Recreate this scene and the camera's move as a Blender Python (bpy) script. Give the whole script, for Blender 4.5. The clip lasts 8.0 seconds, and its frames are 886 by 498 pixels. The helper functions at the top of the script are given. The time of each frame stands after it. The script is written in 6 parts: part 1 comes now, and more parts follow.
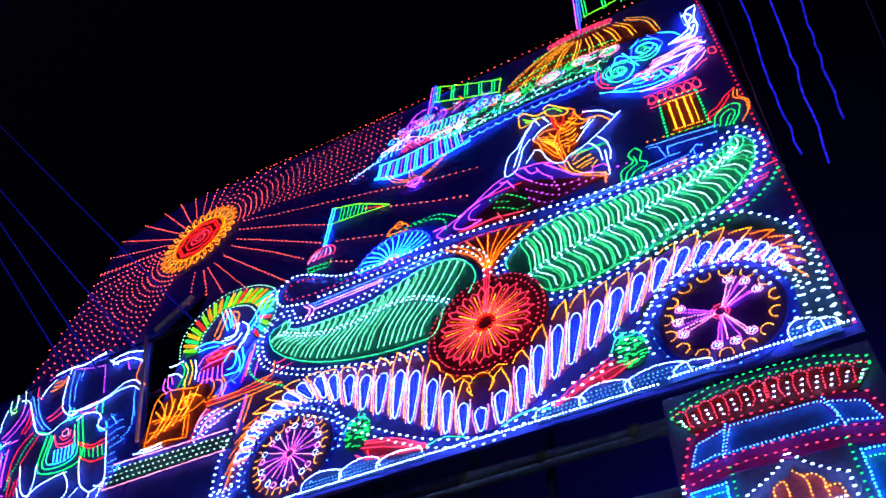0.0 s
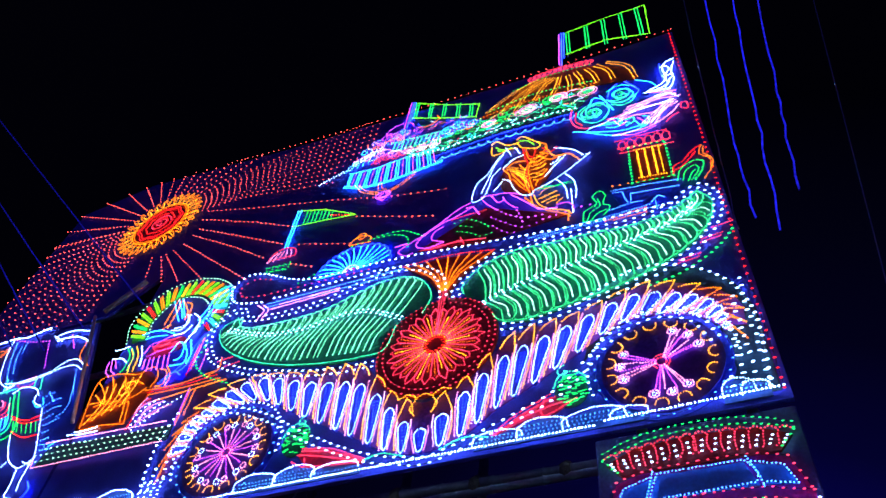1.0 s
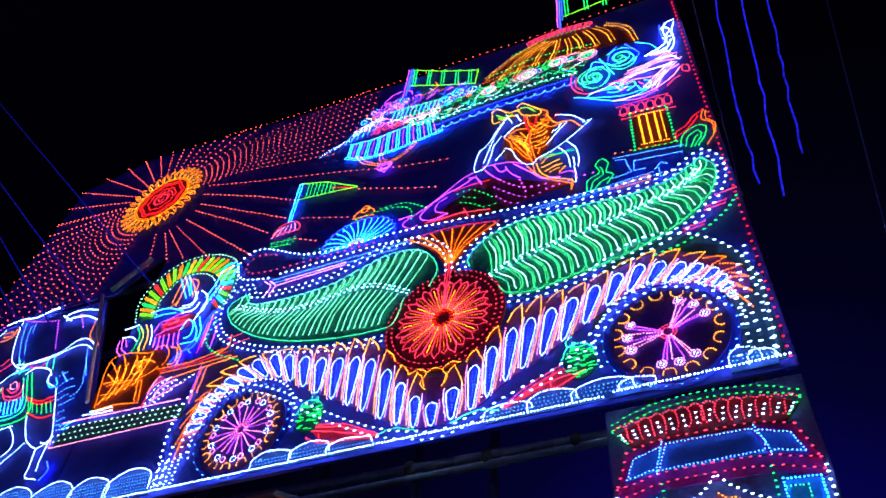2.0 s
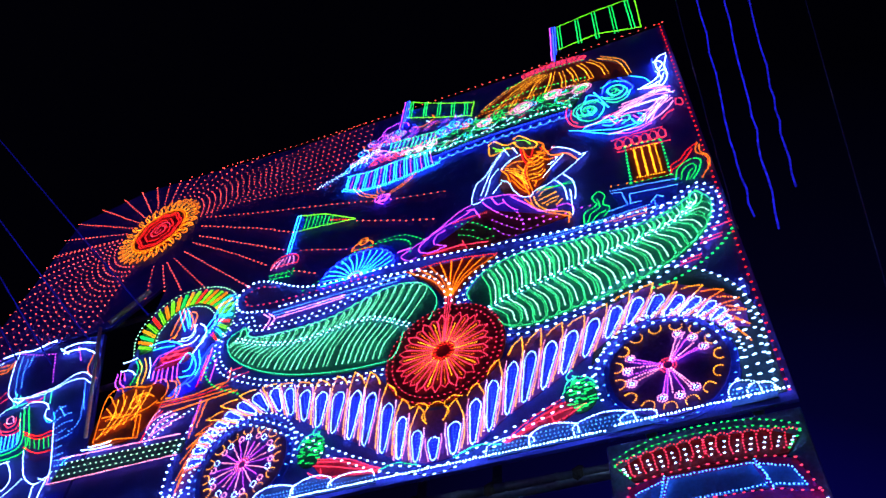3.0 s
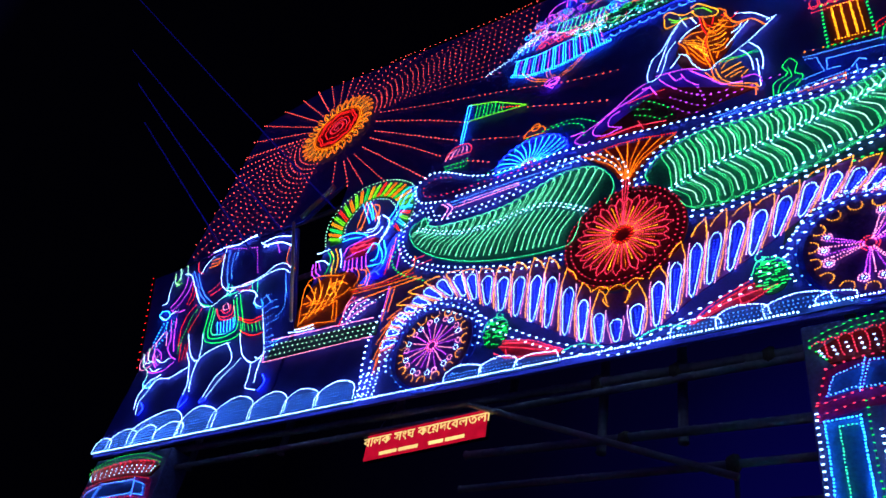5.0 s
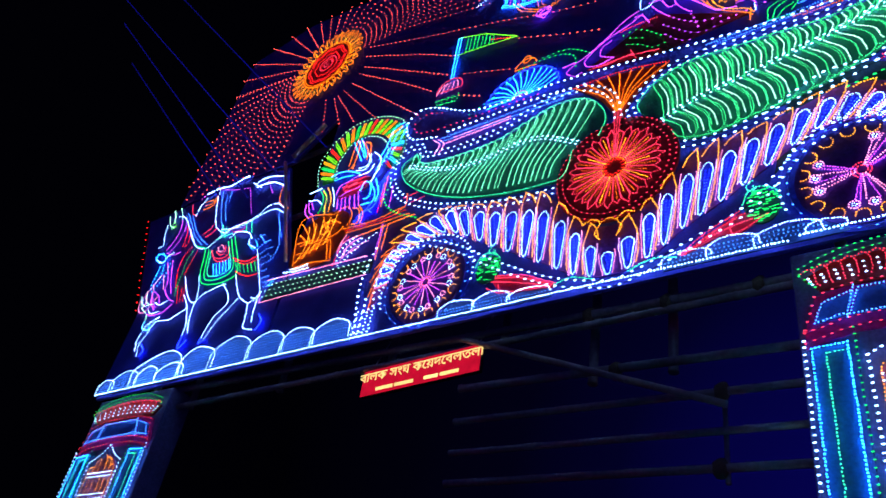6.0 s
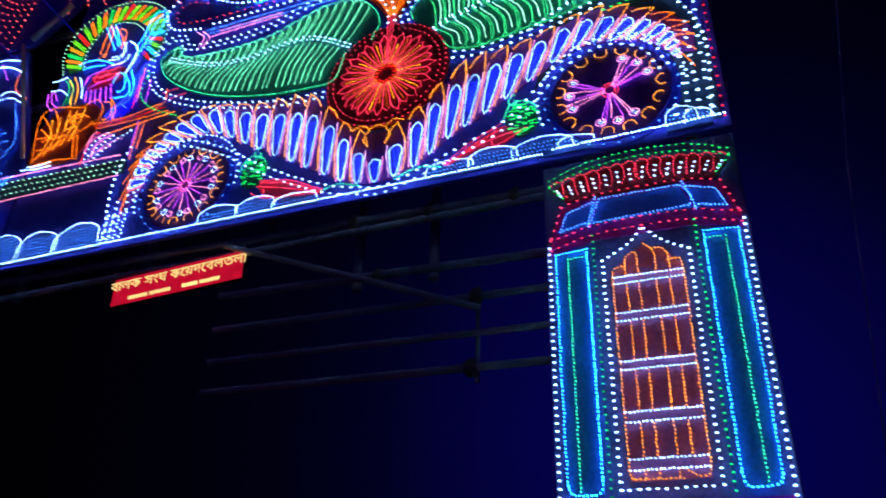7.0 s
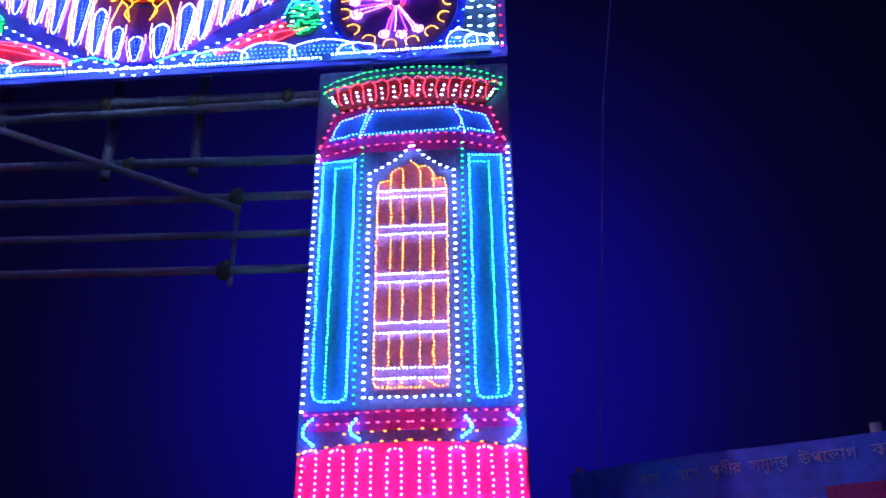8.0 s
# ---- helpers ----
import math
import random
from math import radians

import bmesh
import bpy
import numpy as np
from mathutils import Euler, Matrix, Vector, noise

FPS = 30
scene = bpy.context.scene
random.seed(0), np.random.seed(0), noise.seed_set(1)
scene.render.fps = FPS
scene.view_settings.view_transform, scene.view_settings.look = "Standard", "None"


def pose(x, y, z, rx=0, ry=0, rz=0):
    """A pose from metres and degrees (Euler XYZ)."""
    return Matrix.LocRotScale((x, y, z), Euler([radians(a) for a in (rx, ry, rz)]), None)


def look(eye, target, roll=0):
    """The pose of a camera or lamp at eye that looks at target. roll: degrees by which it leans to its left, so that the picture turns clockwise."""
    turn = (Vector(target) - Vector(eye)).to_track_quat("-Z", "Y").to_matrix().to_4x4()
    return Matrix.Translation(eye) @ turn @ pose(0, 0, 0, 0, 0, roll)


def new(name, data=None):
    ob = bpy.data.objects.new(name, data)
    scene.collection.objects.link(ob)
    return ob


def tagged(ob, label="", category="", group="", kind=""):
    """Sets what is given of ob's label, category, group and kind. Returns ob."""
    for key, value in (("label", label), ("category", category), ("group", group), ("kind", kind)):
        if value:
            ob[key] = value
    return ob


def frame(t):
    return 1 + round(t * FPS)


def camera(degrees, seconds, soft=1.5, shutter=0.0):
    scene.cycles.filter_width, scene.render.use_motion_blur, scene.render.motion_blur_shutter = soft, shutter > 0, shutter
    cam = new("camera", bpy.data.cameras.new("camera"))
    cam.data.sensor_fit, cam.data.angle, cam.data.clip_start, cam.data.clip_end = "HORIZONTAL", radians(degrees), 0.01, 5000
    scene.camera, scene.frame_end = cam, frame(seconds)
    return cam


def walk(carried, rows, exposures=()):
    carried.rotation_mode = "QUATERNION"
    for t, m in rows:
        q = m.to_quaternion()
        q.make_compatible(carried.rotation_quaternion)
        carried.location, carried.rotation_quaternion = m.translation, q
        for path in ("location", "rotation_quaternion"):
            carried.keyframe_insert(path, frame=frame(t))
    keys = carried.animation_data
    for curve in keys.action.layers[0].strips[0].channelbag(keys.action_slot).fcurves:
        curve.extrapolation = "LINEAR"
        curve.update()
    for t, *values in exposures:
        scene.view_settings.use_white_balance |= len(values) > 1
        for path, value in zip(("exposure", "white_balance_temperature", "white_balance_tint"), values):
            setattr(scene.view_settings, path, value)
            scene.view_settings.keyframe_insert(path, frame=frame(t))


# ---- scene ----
cam = camera(59.1, 8.0, soft=1.5, shutter=0.15)
PATH = [
    (0, (-0.404, -5.434, 1.275), (-1.119, -4.373, 2.812), 5.0),
    (0.5, (-0.37, -5.492, 1.279), (-0.996, -4.42, 2.847), 6.9),
    (1, (-0.288, -5.598, 1.256), (-0.911, -4.51, 2.814), 8.5),
    (1.2, (-0.271, -5.675, 1.259), (-0.909, -4.553, 2.787), 8.6),
    (2.3, (-0.289, -5.905, 1.378), (-0.922, -4.73, 2.868), 5.0),
    (2.5, (-0.29, -5.982, 1.379), (-0.898, -4.818, 2.887), 4.3),
    (3, (-0.315, -5.98, 1.364), (-0.929, -4.842, 2.89), 5.3),
    (3.5, (-0.351, -6.036, 1.336), (-1.029, -4.876, 2.818), 7.4),
    (4, (-0.386, -6.132, 1.31), (-1.185, -4.979, 2.736), 10.6),
    (4.5, (-0.432, -6.081, 1.319), (-1.377, -4.969, 2.686), 13.4),
    (4.7, (-0.418, -6.11, 1.301), (-1.416, -4.996, 2.629), 13.6),
    (5.8, (-0.31, -6.122, 1.292), (-1.425, -4.933, 2.451), 11.9),
    (6, (-0.314, -6.038, 1.325), (-1.41, -4.818, 2.47), 11.4),
    (6.5, (-0.313, -5.964, 1.367), (-1.268, -4.603, 2.48), 8.6),
    (7, (-0.244, -5.834, 1.366), (-0.899, -4.237, 2.378), 2.1),
    (7.5, (-0.115, -5.731, 1.418), (-0.429, -3.955, 2.281), -1.6),
    (7.6, (-0.084, -5.75, 1.416), (-0.346, -3.956, 2.262), -1.6),
    (8, (-0.175, -5.673, 1.333), (-0.298, -3.86, 2.169), -0.8),
]
walk(cam, [(t, look(eye, target, roll)) for t, eye, target, roll in PATH],
     exposures=[(0, 1.25), (0.5, 1.05), (1.0, 1.2), (3.2, 0.85), (4.0, 0.45), (4.7, 0.45), (6.0, 0.68), (6.8, 0.3), (7.2, 1.2), (7.5, 2.55), (8.0, 2.45)])

# ---- world: night sky; haze and lens bloom round the column painted in blue ----
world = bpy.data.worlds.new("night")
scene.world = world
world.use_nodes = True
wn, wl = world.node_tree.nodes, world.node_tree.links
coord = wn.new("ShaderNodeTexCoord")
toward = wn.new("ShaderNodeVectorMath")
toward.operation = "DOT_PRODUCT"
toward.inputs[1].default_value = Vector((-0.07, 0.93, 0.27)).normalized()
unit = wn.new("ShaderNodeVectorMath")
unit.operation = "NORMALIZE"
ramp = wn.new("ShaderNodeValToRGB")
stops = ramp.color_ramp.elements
# unseen blue fill behind the camera, added to light the bamboo poles
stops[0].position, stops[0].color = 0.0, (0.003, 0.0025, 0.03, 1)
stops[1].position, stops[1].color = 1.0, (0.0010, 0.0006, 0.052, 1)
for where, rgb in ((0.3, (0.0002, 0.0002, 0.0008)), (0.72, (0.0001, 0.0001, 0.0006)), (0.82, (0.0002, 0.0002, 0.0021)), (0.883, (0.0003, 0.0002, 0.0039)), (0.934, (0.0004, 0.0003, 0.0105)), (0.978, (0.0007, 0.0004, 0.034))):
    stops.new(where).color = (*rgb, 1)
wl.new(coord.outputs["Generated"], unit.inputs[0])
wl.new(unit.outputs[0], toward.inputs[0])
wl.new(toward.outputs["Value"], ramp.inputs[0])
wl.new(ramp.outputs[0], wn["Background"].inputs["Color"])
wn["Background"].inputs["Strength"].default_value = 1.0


# ---- materials ----
def led(name, rgb, strength, vary=0.5):
    """A lamp colour; bulbs differ in brightness along a string, and strings from one another."""
    m = bpy.data.materials.new("led_" + name)
    m.use_nodes = True
    n, l = m.node_tree.nodes, m.node_tree.links
    n.remove(n["Principled BSDF"])
    e = n.new("ShaderNodeEmission")
    e.inputs["Color"].default_value = (*rgb, 1)
    c = n.new("ShaderNodeTexCoord")
    t = n.new("ShaderNodeTexNoise")
    t.inputs["Scale"].default_value, t.inputs["Detail"].default_value = 9.0, 3.0
    r = n.new("ShaderNodeMapRange")
    r.inputs["From Min"].default_value, r.inputs["From Max"].default_value = 0.3, 0.7
    r.inputs["To Min"].default_value, r.inputs["To Max"].default_value = strength * (1 - vary), strength * (1 + vary)
    o = n.new("ShaderNodeObjectInfo")
    q = n.new("ShaderNodeMapRange")
    q.inputs["To Min"].default_value, q.inputs["To Max"].default_value = 0.7, 1.25
    k = n.new("ShaderNodeMath")
    k.operation = "MULTIPLY"
    l.new(c.outputs["Object"], t.inputs["Vector"])
    l.new(t.outputs[0], r.inputs["Value"])
    l.new(o.outputs["Random"], q.inputs["Value"])
    l.new(r.outputs[0], k.inputs[0])
    l.new(q.outputs[0], k.inputs[1])
    l.new(k.outputs[0], e.inputs["Strength"])
    l.new(e.outputs[0], n["Material Output"].inputs["Surface"])
    return m


def matter(name, rgb, rough=0.8, metal=0.0, grain=30.0, vary=0.35, bump=0.3):
    """A lit surface with variation at two scales and fine relief."""
    m = bpy.data.materials.new(name)
    m.use_nodes = True
    n, l = m.node_tree.nodes, m.node_tree.links
    b = n["Principled BSDF"]
    b.inputs["Roughness"].default_value, b.inputs["Metallic"].default_value = rough, metal
    c = n.new("ShaderNodeTexCoord")
    small, big = n.new("ShaderNodeTexNoise"), n.new("ShaderNodeTexNoise")
    small.inputs["Scale"].default_value, big.inputs["Scale"].default_value = grain, 1.7
    small.inputs["Detail"].default_value = 6
    mix = n.new("ShaderNodeMath")
    mix.operation = "MULTIPLY"
    mul = n.new("ShaderNodeMixRGB")
    mul.inputs[1].default_value = (*[v * (1 - vary) for v in rgb], 1)
    mul.inputs[2].default_value = (*[min(1, v * (1 + vary)) for v in rgb], 1)
    for t in (small, big):
        l.new(c.outputs["Object"], t.inputs["Vector"])
    l.new(small.outputs[0], mix.inputs[0])
    l.new(big.outputs[0], mix.inputs[1])
    spread = n.new("ShaderNodeMapRange")
    spread.inputs["From Min"].default_value, spread.inputs["From Max"].default_value = 0.1, 0.45
    l.new(mix.outputs[0], spread.inputs["Value"])
    l.new(spread.outputs[0], mul.inputs[0])
    l.new(mul.outputs[0], b.inputs["Base Color"])
    bm_ = n.new("ShaderNodeBump")
    bm_.inputs["Strength"].default_value, bm_.inputs["Distance"].default_value = bump, 0.01
    l.new(small.outputs[0], bm_.inputs["Height"])
    l.new(bm_.outputs[0], b.inputs["Normal"])
    return m


WHITE = led("white", (0.26, 0.52, 1.0), 6.0)
PALE = led("pale_cyan", (0.2, 0.46, 1.0), 5.2)
LILAC = led("lilac", (0.85, 0.4, 0.95), 1.9)
BLUE = led("blue", (0.006, 0.02, 1.0), 12.0)
CYAN = led("cyan", (0.015, 0.3, 1.0), 5.5)
CYAN_HIGH = led("bright_cyan", (0.012, 0.26, 1.0), 10.0)
SKYBLUE = led("sky_blue", (0.04, 0.2, 1.0), 4.5)
TEAL = led("teal", (0.035, 0.85, 0.4), 1.9)
MINT = led("mint", (0.36, 1.0, 0.72), 1.9)
GREEN = led("green", (0.008, 0.74, 0.12), 1.35)
LIME = led("lime", (0.18, 0.95, 0.02), 1.5)
YELLOW = led("yellow", (1.0, 0.36, 0.012), 2.0)
AMBER = led("amber", (1.0, 0.34, 0.02), 2.1)
LEAF = led("leaf_green", (0.04, 0.82, 0.26), 1.45)
ORANGE = led("orange", (1.0, 0.18, 0.006), 1.85)
RED = led("red", (1.0, 0.012, 0.015), 1.5)
RAY_RED = led("ray_red", (1.0, 0.085, 0.085), 2.1)
ROSE = led("rose", (1.0, 0.035, 0.1), 1.6)
PINK = led("pink", (1.0, 0.26, 0.62), 2.0)
HOT_PINK = led("hot_pink", (1.0, 0.07, 0.36), 15.0)
VIOLET = led("violet", (0.55, 0.06, 1.0), 2.4)
# street cables are no lamps: this glow stands for the gate's blue light
CABLE_GLOW_DIM = led("dim_cable_glow", (0.02, 0.02, 1.0), 0.12)
FOAM = led("sea_green", (0.16, 0.95, 0.55), 1.7)
WARM = led("warm_orange", (1.0, 0.3, 0.03), 2.3)
# glow added to the hanging cables in place of blue light falling on them
CABLE_GLOW = led("blue_cable_glow", (0.02, 0.02, 1.0), 0.3)

CLOTH = matter("navy_cloth", (0.075, 0.085, 0.9), 0.9, grain=60)
PLATE_DARK = matter("dark_teal_plate", (0.03, 0.075, 0.13), 0.8, grain=50)
PLATE_RED = matter("red_plate", (0.3, 0.02, 0.03), 0.6)
PLATE_GREEN = matter("green_plate", (0.03, 0.36, 0.27), 0.6)
PLATE_RUST = matter("rust_plate", (0.5, 0.07, 0.02), 0.6)
PLATE_CRIMSON = matter("crimson_plate", (0.75, 0.03, 0.14), 0.6)
PLATE_VIOLET = matter("violet_plate", (0.2, 0.04, 0.55), 0.6)
PLATE_NIGHT = matter("night_plate", (0.1, 0.04, 0.5), 0.7)
PLATE_BLUE = matter("blue_plate", (0.1, 0.34, 0.95), 0.5)
PLATE_DEEP = matter("deep_blue_plate", (0.03, 0.045, 0.85), 0.5)
PLATE_SKY = matter("sky_plate", (0.03, 0.1, 0.42), 0.6)
PLATE_PINK = matter("pink_plate", (0.95, 0.07, 0.38), 0.5)
PLATE_MAGENTA = matter("magenta_plate", (0.6, 0.03, 0.4), 0.6)
PLATE_MAUVE = matter("mauve_plate", (0.6, 0.2, 0.5), 0.6)
PLATE_GREY = matter("grey_plate", (0.2, 0.19, 0.5), 0.7)
BAMBOO = matter("bamboo", (0.48, 0.44, 0.42), 0.5, grain=18)
STEEL = matter("grey_steel", (0.85, 0.82, 0.82), 0.5, 0.0)
WIRE = matter("black_pvc", (0.012, 0.012, 0.014), 0.5)
JUTE = matter("jute_rope", (0.25, 0.18, 0.1), 0.95, grain=90)
ASPHALT = matter("asphalt", (0.05, 0.05, 0.052), 0.85, grain=120)


# ---- helpers for light strings ----
SET = 0.05  # how far the boards stand back behind the plane of the lamps


def curve(points, closed=False, fine=14):
    """A smooth line through the points."""
    p = np.array(points, float)
    n = len(p)
    if n < 3:
        return p
    if closed:
        q = np.vstack([p[-1:], p, p[:2]])
    else:
        q = np.vstack([2 * p[0] - p[1], p, 2 * p[-1] - p[-2]])
    out = []
    s = np.linspace(0, 1, fine, endpoint=False)[:, None]
    for i in range(1, len(q) - 2):
        a, b, c, d = q[i - 1 : i + 3]
        out.append(0.5 * (2 * b + (c - a) * s + (2 * a - 5 * b + 4 * c - d) * s**2 + (3 * b - a - 3 * c + d) * s**3))
    out.append(q[-2][None])
    return np.vstack(out)


def line(*points):
    return np.array(points, float)


def at(poly, s):
    """The point at the fraction s of a line's length."""
    d = np.r_[0, np.cumsum(np.linalg.norm(np.diff(poly, axis=0), axis=1))]
    s = np.asarray(s) * d[-1]
    return np.stack([np.interp(s, d, poly[:, k]) for k in (0, 1)], -1)


def length(poly):
    return float(np.linalg.norm(np.diff(poly, axis=0), axis=1).sum())


def ring(x, z, r, a0=0.0, a1=360.0, n=48, rz=None):
    a = np.radians(np.linspace(a0, a1, n))
    return np.stack([x + r * np.cos(a), z + (rz or r) * np.sin(a)], -1)


def spiral(x, z, r, turns, start=0.0, n=60, small=0.15):
    a = np.linspace(0, turns * 2 * np.pi, n)
    q = r * np.linspace(1, small, n)
    return np.stack([x + q * np.cos(a + radians(start)), z + q * np.sin(a + radians(start))], -1)


def beside(poly, d):
    """The line moved d to its left."""
    t = np.gradient(poly, axis=0)
    t /= np.linalg.norm(t, axis=1)[:, None] + 1e-9
    return poly + d * np.stack([-t[:, 1], t[:, 0]], -1)


def inside(p, poly):
    """Which of the points lie within the closed outline."""
    hit = np.zeros(len(p), bool)
    for (x0, z0), (x1, z1) in zip(poly, np.roll(poly, -1, 0)):
        if z0 != z1:
            hit ^= ((z0 > p[:, 1]) != (z1 > p[:, 1])) & (p[:, 0] < (x1 - x0) * (p[:, 1] - z0) / (z1 - z0) + x0)
    return hit


def thing(name, label, category, group="", kind=""):
    return tagged(new(name), label, category, group, kind)


def part(name, mesh, material, parent, label=""):
    if isinstance(mesh, bmesh.types.BMesh):
        data = bpy.data.meshes.new(name)
        mesh.to_mesh(data)
        mesh.free()
    else:
        data = mesh
    if not data.materials:
        data.materials.append(material)
    ob = new(name, data)
    ob.parent = parent
    return tagged(ob, label)


def bulbs(name, lines, material, parent, step=0.034, size=0.024, depth=0.05, label="", within=None, joined=False):
    """Small faceted bulbs threaded along each line, proud of the board by depth: one string a line, or all in one mesh."""
    strings = []
    for poly in lines:
        poly = np.asarray(poly, float)
        n = max(1, int(round(length(poly) / step)))
        p = at(poly, np.linspace(0, 1, n + 1))
        if within is not None:
            p = p[inside(p, np.asarray(within))]
        if len(p):
            strings.append(p)
    if joined:
        strings = [np.vstack(strings)]
    h, wide = (size * 0.36, 1.0) if step < 0.05 else (size * 0.275, 1.9)
    a = np.arange(6) * np.pi / 3
    base = np.vstack([np.stack([h * wide * np.cos(a), 0 * a, h * np.sin(a)], -1), [(0, -h * 1.2, 0), (0, h * 0.8, 0)]])
    turn = [(k, (k + 1) % 6) for k in range(6)]
    tri = np.array([(p, q, 6) for p, q in turn] + [(q, p, 7) for p, q in turn])
    for p in strings:
        k = len(p)
        p = p + np.random.default_rng(k).normal(0, 0.0022, p.shape)
        co = base[None] + np.stack([p[:, 0], np.full(k, SET - depth), p[:, 1]], -1)[:, None]
        faces = (tri[None] + 8 * np.arange(k)[:, None, None]).reshape(-1, 3)
        near = np.flatnonzero(np.linalg.norm(np.diff(p, axis=0), axis=1) < 2.5 * step) if not joined else np.zeros(0, int)
        wires = np.stack([8 * near + 7, 8 * near + 15, 8 * near + 9], -1)
        bulbs_only = len(faces)
        faces = np.vstack([faces, wires])
        me = bpy.data.meshes.new(name)
        me.vertices.add(8 * k)
        me.vertices.foreach_set("co", co.ravel())
        me.loops.add(faces.size)
        me.loops.foreach_set("vertex_index", faces.ravel().astype(np.int32))
        me.polygons.add(len(faces))
        me.polygons.foreach_set("loop_start", np.arange(0, faces.size, 3, dtype=np.int32))
        me.update(calc_edges=True)
        me.materials.append(material), me.materials.append(WIRE)
        slots = np.zeros(len(faces), np.int32)
        slots[bulbs_only:] = 1
        me.polygons.foreach_set("material_index", slots)
        tagged(part(name, me, material, parent, label), kind="stuff" if joined else "")


def plate(name, outline, material, parent, depth=0.02, thick=0.03, label=""):
    """A board cut to the outline, its face proud by depth."""
    p = [tuple(v) for v in outline]
    if np.allclose(p[0], p[-1]):
        p = p[:-1]
    bm = bmesh.new()
    f = bm.faces.new([bm.verts.new((x, SET - depth, z)) for x, z in p])
    r = bmesh.ops.extrude_face_region(bm, geom=[f])
    bmesh.ops.translate(bm, vec=(0, thick, 0), verts=[v for v in r["geom"] if isinstance(v, bmesh.types.BMVert)])
    bmesh.ops.recalc_face_normals(bm, faces=bm.faces)
    return part(name, bm, material, parent, label)


def tube(name, points, radius, material, parent, sides=8, label="", knots=0.0):
    """A round pole or cable through 3D points; knots: the spacing of swollen joints."""
    p = [Vector(v) for v in points]
    if knots:
        a, b = p[0], p[-1]
        n = max(2, int((b - a).length / knots))
        p, radii = [], []
        for i in range(n):
            for s, r in ((0.0, 1.0), (0.03, 1.16), (0.06, 1.0), (0.5, 0.97)):
                p.append(a.lerp(b, (i + s) / n))
                radii.append(radius * r)
        p.append(b), radii.append(radius)
    else:
        radii = [radius] * len(p)
    bm = bmesh.new()
    rows = []
    for i, v in enumerate(p):
        d = (p[min(i + 1, len(p) - 1)] - p[max(i - 1, 0)]).normalized()
        u = d.cross(Vector((0.3, 0.9, 0.2))).normalized()
        w = d.cross(u)
        rows.append([bm.verts.new(v + radii[i] * (u * math.cos(k * 2 * math.pi / sides) + w * math.sin(k * 2 * math.pi / sides))) for k in range(sides)])
    for r0, r1 in zip(rows, rows[1:]):
        for k in range(sides):
            bm.faces.new((r0[k], r0[(k + 1) % sides], r1[(k + 1) % sides], r1[k]))
    bm.faces.new(rows[0][::-1]), bm.faces.new(rows[-1])
    bmesh.ops.recalc_face_normals(bm, faces=bm.faces)
    for f in bm.faces:
        f.smooth = True
    return part(name, bm, material, parent, label)


# ---- ground and the boards of the gate ----
def slab(name, x0, x1, y0, y1, z0, z1, material, label, kind="structure"):
    bm = bmesh.new()
    bmesh.ops.create_cube(bm, size=1)
    bmesh.ops.scale(bm, vec=(x1 - x0, y1 - y0, z1 - z0), verts=bm.verts)
    bmesh.ops.translate(bm, vec=((x0 + x1) / 2, (y0 + y1) / 2, (z0 + z1) / 2), verts=bm.verts)
    ob = part(name, bm, material, None)
    return tagged(ob, label, name.replace("_", " "), kind=kind)


ground = slab("ground", -400, 400, -400, 400, -0.6, -0.3, ASPHALT, "dark asphalt street at night under the gate")

TOP = line((0.05, 13.47), (-2.3, 13.56), (-4.67, 13.74), (-7.1, 13.97), (-8.75, 14.2))
SUN_EDGE = line((-8.75, 14.2), (-10.8, 14.48), (-12.5, 14.2), (-12.93, 10.12), (-9.62, 10.08), (-8.82, 10.74), (-8.75, 10.75))
gate_frame = thing("gate_board", "dark navy cloth board of a tall festival light gate", "light gate")
plate("main_board", np.vstack([TOP, line((-8.75, 5.87), (0.05, 5.87))]), CLOTH, gate_frame, 0.0, 0.05)
plate("sun_board", SUN_EDGE, CLOTH, gate_frame, 0.0, 0.05)
plate("horse_board", line((-8.75, 5.87), (-8.86, 7.7), (-9.72, 9.95), (-11.2, 10.1), (-13.0, 10.02), (-13.88, 10.02), (-12.72, 7.55), (-12.82, 5.87)), CLOTH, gate_frame, 0.0, 0.05)
tube("lean_post", [(-9.76, -0.05, 10.0), (-8.8, -0.05, 7.6)], 0.03, STEEL, gate_frame, label="bare grey post at the board's edge")
tube("edge_bar", [(-9.6, -0.05, 10.06), (-8.98, -0.05, 10.6)], 0.045, STEEL, gate_frame, label="bare grey bar under the sun board")
bulbs("top_border", [TOP], RAY_RED, gate_frame, 0.13, 0.026)
bulbs("side_border", [line((0.0, 5.95), (0.0, 13.45))], RED, gate_frame, 0.115, 0.031)
bulbs("horse_border", [line((-13.88, 10.0), (-12.74, 7.6))], RED, gate_frame, 0.2, 0.042)
bulbs("lower_border", [line((-12.8, 5.93), (-1.66, 5.93)), line((-1.55, 5.96), (0.0, 5.98))], WHITE, gate_frame, 0.035, 0.03)

